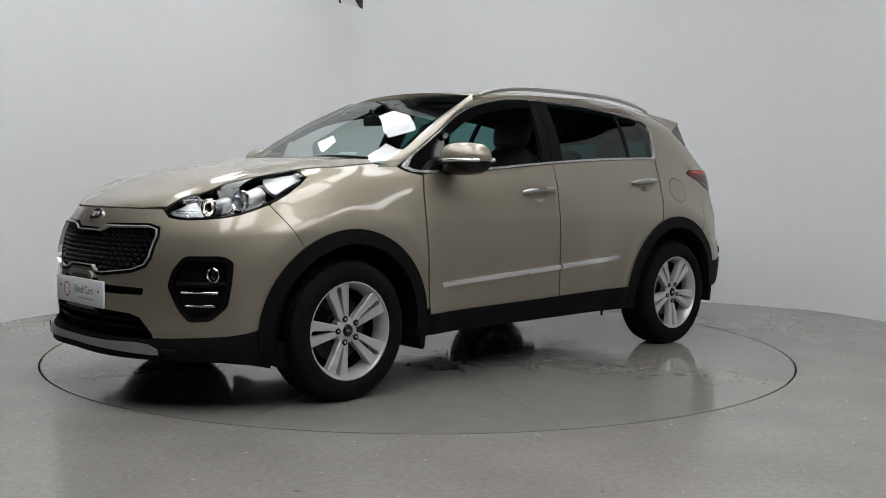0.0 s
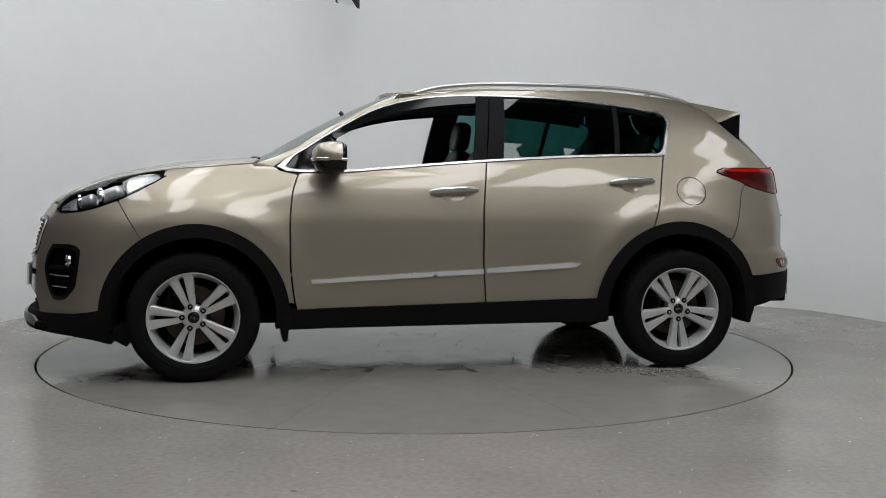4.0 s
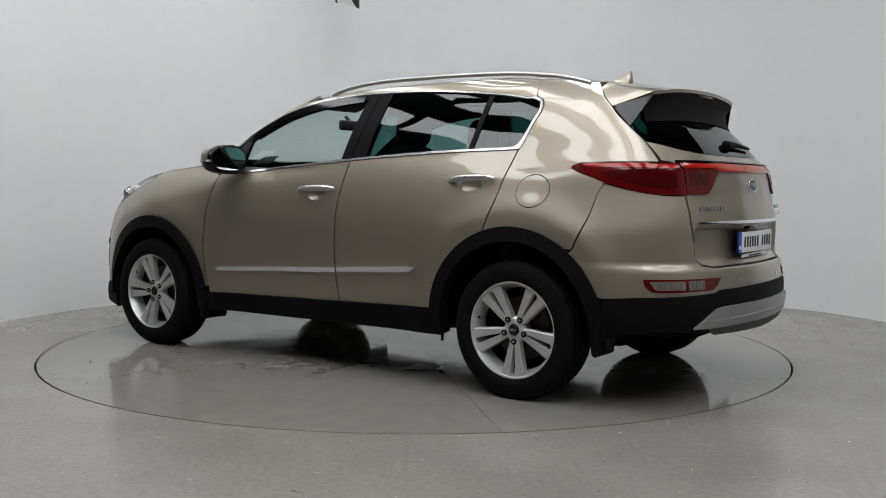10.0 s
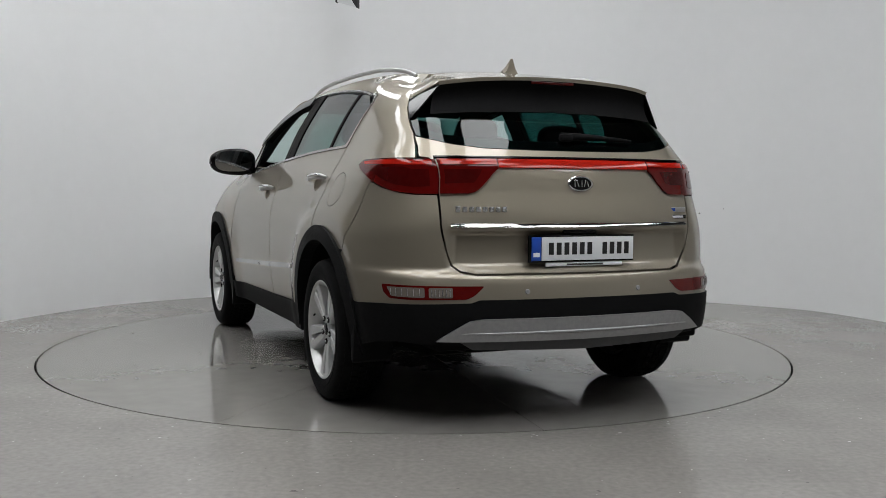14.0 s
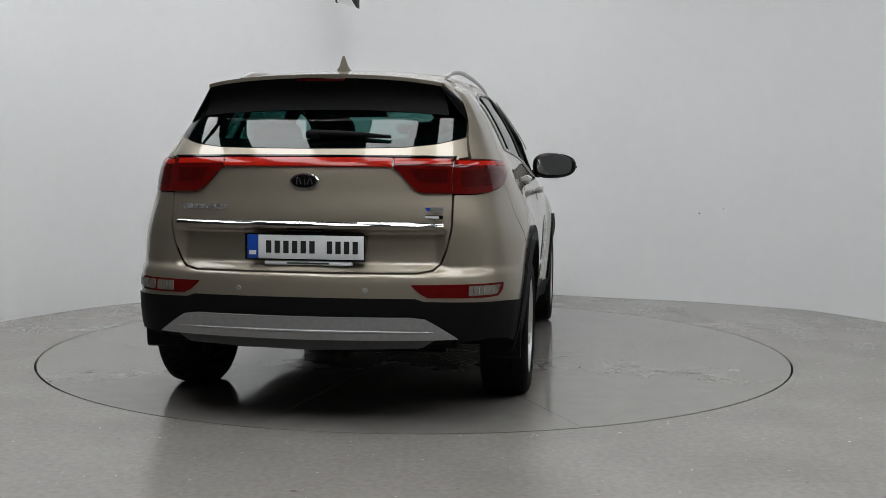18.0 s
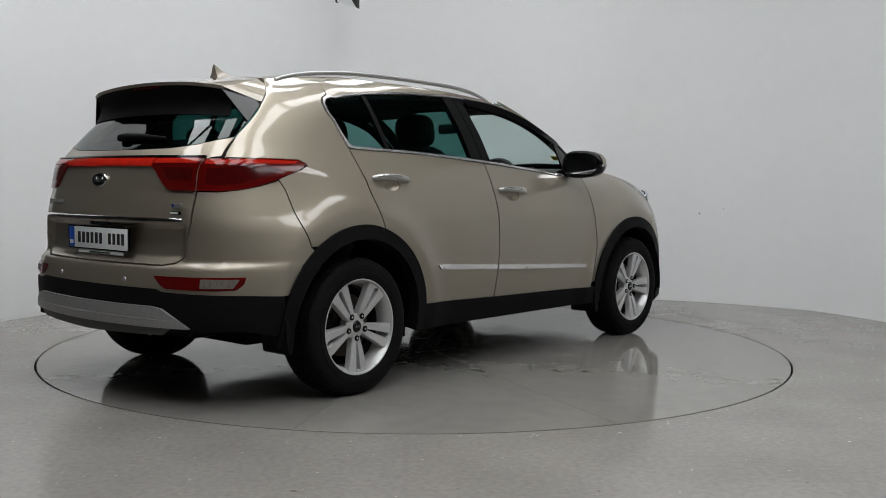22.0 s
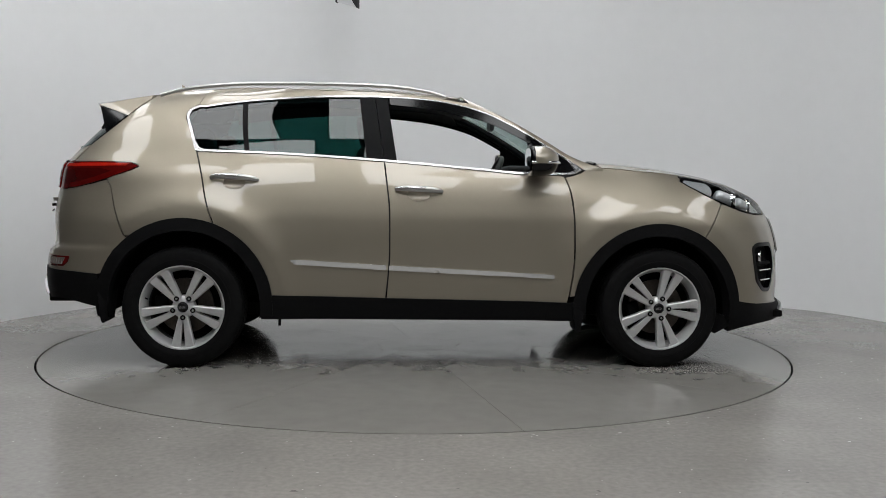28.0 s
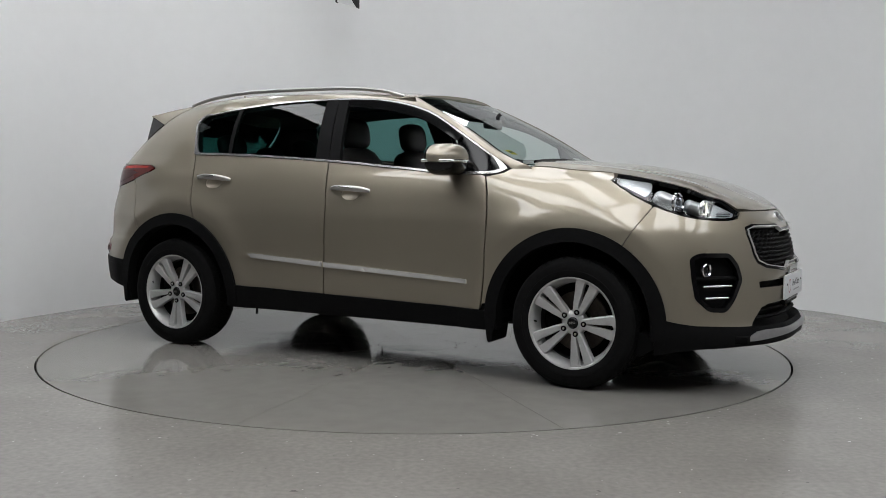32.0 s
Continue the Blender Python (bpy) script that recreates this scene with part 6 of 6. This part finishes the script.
def interior():
    part("cabin_floor", as_mesh("cabin_floor", box_bm(1.6, 1.5, 0.04, (0.0, 0, 0.36))), UNDER, car)
    for sd in (1, -1):
        pts = along(lambda x: belt(x) - 0.012, 0.92, -1.26, 18) + [(-1.27, 0.93), (-1.0, 0.86), (-0.82, 0.60), (-0.78, 0.42), (0.78, 0.40), (0.82, 0.62), (0.92, 0.80)]
        panel("door_card", pts, TRIM, car, sd, "dark door lining", off=-0.07, depth=0, h=0.06)
        pts = [(-1.24, 1.18), (-1.31, 1.33), (-1.335, 1.40), (-1.30, 1.47), (-1.60, 1.47), (-1.72, 1.36), (-1.86, 1.22), (-1.9, 1.0), (-1.24, 1.0)]
        panel("pillar_lining", pts, TRIM, car, sd, "dark pillar lining", off=-0.05, depth=0, h=0.05)
        # inner window rail: closes the slot between skin and lining
        A = [tuple(sh(s_at_x(x, float(belt(x)), sd), float(belt(x)) - 0.004, -0.004)[0]) for x in np.linspace(0.88, -1.25, 20)]
        B = [tuple(sh(s_at_x(x, float(belt(x)), sd), float(belt(x)) - 0.012, -0.075)[0]) for x in np.linspace(0.88, -1.25, 20)]
        part("window_rail", loft("window_rail", A, B, 2, 0, (0, 0, 1)), TRIM, car)
        # pillar linings behind the windscreen and over the doors
        A, B = [], []
        for t in np.linspace(0, 1, 18):
            x = 0.90 - 0.64 * t
            z = float(glass_top(x)) + 0.0
            A.append(tuple(sh(s_at_x(x, z, sd), z, -0.02)[0]))
            zb = 1.16 + 0.37 * t
            b = screen(float(screen_edge(zb)) - 0.03, zb)
            B.append((float(b[0]) - 0.03, sd * float(b[1]), zb - 0.01))
        part("pillar_lining", loft("pillar_lining", A, B, 3, -0.01, (-0.3, -sd, -0.5)), TRIM, car)
        A = [tuple(sh(s_at_x(x, float(glass_top(x)) - 0.02, sd), float(glass_top(x)) - 0.02, -0.02)[0]) for x in np.linspace(0.27, -1.25, 20)]
        B = [(x, sd * 0.46, float(roof(np.array(x), np.array(0.46))[2]) - 0.045) for x in np.linspace(0.22, -1.25, 20)]
        part("roof_lining", loft("roof_lining", A, B, 3, 0.015, (0, sd, 0.3)), LINER, car)
        # centre pillar lining
        A = [tuple(sh(s_at_x(float(door_mid(z)) + 0.06, z, sd), z, -0.035)[0]) for z in np.linspace(1.14, 1.51, 8)]
        B = [tuple(sh(s_at_x(float(door_mid(z)) - 0.08, z, sd), z, -0.035)[0]) for z in np.linspace(1.14, 1.51, 8)]
        part("pillar_lining", loft("pillar_lining", A, B, 2, 0, (0, -sd, 0)), TRIM, car)
    # dashboard
    A, B, C = [], [], []
    for y in np.linspace(-0.72, 0.72, 21):
        x = float(screen(y, 1.135)[0])
        A.append((x - 0.03, y, 1.118))
        B.append((0.56 + 0.05 * (abs(y) / 0.7) ** 2, y, 1.085 + (0.025 if y < -0.1 else 0)))
        C.append((0.50, y, 0.75))
    part("dashboard", loft("dashboard", A, B, 6, 0.02, (0, 0, 1)), TRIM, car, "dark dashboard")
    part("dashboard_face", loft("dashboard_face", B, C, 5, 0.02, (-1, 0, 0)), TRIM, car)
    part("instrument_hood", as_mesh("instrument_hood", box_bm(0.16, 0.38, 0.05, (0.58, -0.37, 1.115), 0.02, 3)), TRIM, car)
    part("console", as_mesh("console", box_bm(0.9, 0.22, 0.28, (0.15, 0, 0.52), 0.04, 3)), TRIM, car)
    # steering wheel on the right
    sw = new("steering_wheel")
    sw.parent = car
    bm = bmesh.new()
    n, m_ = 40, 10
    vr = [[bm.verts.new(((0.185 + 0.016 * math.cos(2 * math.pi * j / m_)) * math.cos(2 * math.pi * i / n), (0.185 + 0.016 * math.cos(2 * math.pi * j / m_)) * math.sin(2 * math.pi * i / n), 0.016 * math.sin(2 * math.pi * j / m_))) for j in range(m_)] for i in range(n)]
    for i in range(n):
        for j in range(m_):
            bm.faces.new((vr[i][j], vr[(i + 1) % n][j], vr[(i + 1) % n][(j + 1) % m_], vr[i][(j + 1) % m_]))
    bmesh.ops.recalc_face_normals(bm, faces=bm.faces)
    M = pose(0.40, -0.37, 1.02, 0, -64, 0)
    bmesh.ops.transform(bm, matrix=M, verts=bm.verts)
    part("wheel_ring", as_mesh("wheel_ring", bm, 80), SEAT, sw, "black leather steering wheel")
    cushion("wheel_boss", 0.14, 0.13, 0.06, (0, 0, 0), (0, 0, 0), 3, TRIM, sw).data.transform(M)
    for a in (0, 90, 180):
        b = box_bm(0.15, 0.035, 0.015, (0.10, 0, 0), 0.005)
        bmesh.ops.transform(b, matrix=M @ pose(0, 0, 0, 0, 0, a), verts=b.verts)
        part("wheel_spoke", as_mesh("wheel_spoke", b), TRIM, sw)
    # seats
    for y in (0.36, -0.36):
        st = new("front_seat")
        st.parent = car
        tagged(st, "black leather front seat")
        cushion("seat_base", 0.52, 0.50, 0.20, (0.05, y, 0.58), (0, -6, 0), 4, SEAT, st)
        cushion("backrest", 0.17, 0.50, 0.66, (-0.25, y, 0.93), (0, -17, 0), 3.6, SEAT, st)
        for k in (0.21, -0.21):
            cushion("bolster", 0.20, 0.12, 0.50, (-0.21, y + k, 0.90), (0, -17, 0), 3, SEAT, st)
        cushion("headrest", 0.11, 0.27, 0.20, (-0.335, y, 1.335), (0, -10, 0), 3.2, SEAT, st)
        for k in (0.06, -0.06):
            part("post", tube("post", [(-0.325, y + k, 1.20), (-0.335, y + k, 1.29)], 0.006, 8), CHROME, st, "headrest post")
    bench = new("rear_seat")
    bench.parent = car
    tagged(bench, "black leather rear bench with headrests")
    cushion("seat_base", 0.52, 1.30, 0.20, (-0.82, 0, 0.60), (0, -5, 0), 5, SEAT, bench)
    cushion("backrest", 0.17, 1.30, 0.62, (-1.17, 0, 0.90), (0, -20, 0), 5, SEAT, bench)
    for y in (0.40, 0.0, -0.40):
        cushion("headrest", 0.10, 0.25, 0.15 if y else 0.10, (-1.285, y, 1.265 if y else 1.22), (0, -12, 0), 3, SEAT, bench)
    part("parcel_shelf", as_mesh("parcel_shelf", box_bm(0.62, 1.15, 0.03, (-1.58, 0, 1.08), 0.01)), TRIM, car, "dark load cover")
    # inner mirror, sun visors
    im = part("inner_mirror", as_mesh("inner_mirror", box_bm(0.03, 0.23, 0.065, (0.45, 0.0, 1.40), 0.014, 3)), TRIM, car, "dark inner mirror")
    part("stem", tube("stem", [(0.46, 0, 1.42), (0.50, 0, 1.46)], 0.012, 8), TRIM, im)
    for y in (0.33, -0.33):
        b = box_bm(0.17, 0.36, 0.02, (0, 0, 0), 0.008)
        bmesh.ops.transform(b, matrix=pose(0.21, y, 1.50, 0, 18, 0), verts=b.verts)
        part("sun_visor", as_mesh("sun_visor", b), LINER, car, "grey sun visor")


for side_ in (1, -1):
    wing(side_)
    doors(side_)
    quarter(side_)
    cant_rail(side_)
    a_pillar(side_)
    side_windows(side_)
    headlamp(side_)
    cladding(side_)
    mirror_unit(side_)
bonnet_and_roof()
windscreen()
front_end()
rear_end()
antenna()
underbody()
wheels()
interior()


# ---- the turntable ----
def turntable():
    t = new("turntable", disc_mesh("turntable", RING - 0.006, -0.1, -0.006))
    t.data.materials.append(GAP)
    tagged(t, "round grey epoxy turntable of ten plates, flush with the floor", "turntable", kind="structure")
    # ten plates about a round lid, with hairline joints
    n, gap_, r0, r1 = 16, 0.0010, 0.252, RING - 0.006
    vs, fs = [], []
    for z in (0.0, -0.006):
        for i in range(n + 1):
            a = radians(-18 + 36 * i / n)
            for r in (r0, r1):
                da = (gap_ / r) * (1 - 2 * i / n)
                vs.append((r * math.cos(a + da), r * math.sin(a + da), z))
    k = 2 * (n + 1)
    for i in range(n):
        fs.append((2 * i, 2 * i + 1, 2 * i + 3, 2 * i + 2))
        fs += [(2 * i + 1, k + 2 * i + 1, k + 2 * i + 3, 2 * i + 3), (2 * i, 2 * i + 2, k + 2 * i + 2, k + 2 * i)]
    fs += [(0, k, k + 1, 1), (2 * n, 2 * n + 1, k + 2 * n + 1, k + 2 * n)]
    me = bpy.data.meshes.new("plate")
    me.from_pydata(vs, [], fs)
    bm = bmesh.new()
    bm.from_mesh(me)
    bmesh.ops.recalc_face_normals(bm, faces=bm.faces)
    bm.to_mesh(me)
    bm.free()
    for i in range(10):
        ob = part("plate", me, DISCFLOOR, t)
        ob.rotation_euler = (0, 0, radians(100 + 18 + 36 * i))
    part("lid", disc_mesh("lid", 0.249, -0.006, 0.0, 64), DISCFLOOR, t)
    return t


def scuffs(name, spots, parent=None, material=STAIN):
    """Small flat dirt marks with ragged outlines."""
    rnd = random.Random(5)
    vs, fs = [], []
    for x, y, r, squeeze, turn in spots:
        n, k = 11, len(vs)
        for i in range(n):
            a = 2 * math.pi * i / n
            q = r * rnd.uniform(0.5, 1.0)
            u, v = q * math.cos(a), q * math.sin(a) * squeeze
            vs.append((x + u * math.cos(turn) - v * math.sin(turn), y + u * math.sin(turn) + v * math.cos(turn), 0.0012))
        fs.append(tuple(range(k, k + n)))
    me = bpy.data.meshes.new(name)
    me.from_pydata(vs, [], fs)
    ob = part(name, me, material, parent)
    return tagged(ob, kind="stuff")


def marks():
    rnd = random.Random(11)
    named = [(0.998, -2.894, 0.008), (0.926, -2.785, 0.006), (1.333, -1.946, 0.02), (-1.87, -1.536, 0.008), (-1.193, -2.352, 0.012), (-0.544, -2.765, 0.012), (-0.932, -2.314, 0.014),
             (-0.41, -3.027, 0.03), (1.366, -2.925, 0.016), (0.615, -3.023, 0.02), (1.55, -2.0, 0.008), (2.9, 1.2, 0.02), (2.4, 1.9, 0.015), (-1.0, -2.33, 0.02)]
    spots = [(x, y, r * 0.6, rnd.uniform(0.3, 0.9), rnd.uniform(0, 3)) for x, y, r in named]
    for _ in range(260):
        a, r = rnd.uniform(0, 2 * math.pi), rnd.uniform(RING + 0.1, 4.4)
        x, y = r * math.cos(a), r * math.sin(a)
        if y < 1.2:
            spots.append((x, y, rnd.uniform(0.002, 0.008) * rnd.choice((1, 1, 2)), rnd.uniform(0.15, 0.8), rnd.uniform(0, 3)))
    pale = []
    for _ in range(420):
        a, r = rnd.uniform(math.pi, 2 * math.pi), RING + 0.03 + 1.5 * rnd.random() ** 1.6
        pale.append((r * math.cos(a), r * math.sin(a), rnd.uniform(0.0015, 0.006) * rnd.choice((1, 1, 1.8)), rnd.uniform(0.3, 0.9), rnd.uniform(0, 3)))
    ob = scuffs("floor_dust", pale, None, DUST)
    tagged(ob, "pale dust specks and chips on the grey floor", "marks")
    ob = scuffs("floor_scuffs", spots)
    tagged(ob, "small dark scuffs on the grey floor", "marks")
    spots = []
    for _ in range(150):
        a, r = rnd.uniform(0, 2 * math.pi), 0.25 + 1.8 * rnd.random() ** 1.3
        spots.append((r * math.cos(a), r * math.sin(a), rnd.uniform(0.006, 0.03), rnd.uniform(0.06, 0.3), a + 1.57 + rnd.uniform(-0.4, 0.4)))
    for _ in range(40):
        a, r = rnd.uniform(0, 2 * math.pi), rnd.uniform(0.3, 2.0)
        spots.append((r * math.cos(a), r * math.sin(a), rnd.uniform(0.05, 0.16), rnd.uniform(0.008, 0.02), rnd.uniform(0, 3)))
    scuffs("plate_scuffs", spots, table)


def wall_specks():
    """Two small dark specks on the round wall."""
    bm = bmesh.new()
    for x, y, z, r in ((2.484, 2.408, 0.787, 0.0075), (2.665, 2.308, 0.831, 0.004)):
        q = bmesh.ops.create_icosphere(bm, subdivisions=2, radius=r)
        bmesh.ops.translate(bm, vec=(x, y, z), verts=q["verts"])
    ob = new("wall_specks", as_mesh("wall_specks", bm))
    ob.data.materials.append(GAP)
    tagged(ob, "small dark specks on the white studio wall", "marks", kind="stuff")


wall_specks()
table = turntable()
marks()


def motions():
    """The turntable goes round at an even pace with the car on it."""
    rows_t, rows_c = [], []
    for i in range(33):
        t = float(i)
        a = 174.577 - 7.8686 * (t - 6)
        rows_t.append((t, pose(0, 0, 0, 0, 0, a)))
        rows_c.append((t, pose(0, 0, 0, 0, 0, a) @ pose(0.0134, 0.1114, 0)))
    walk(table, rows_t)
    walk(car, rows_c)


motions()
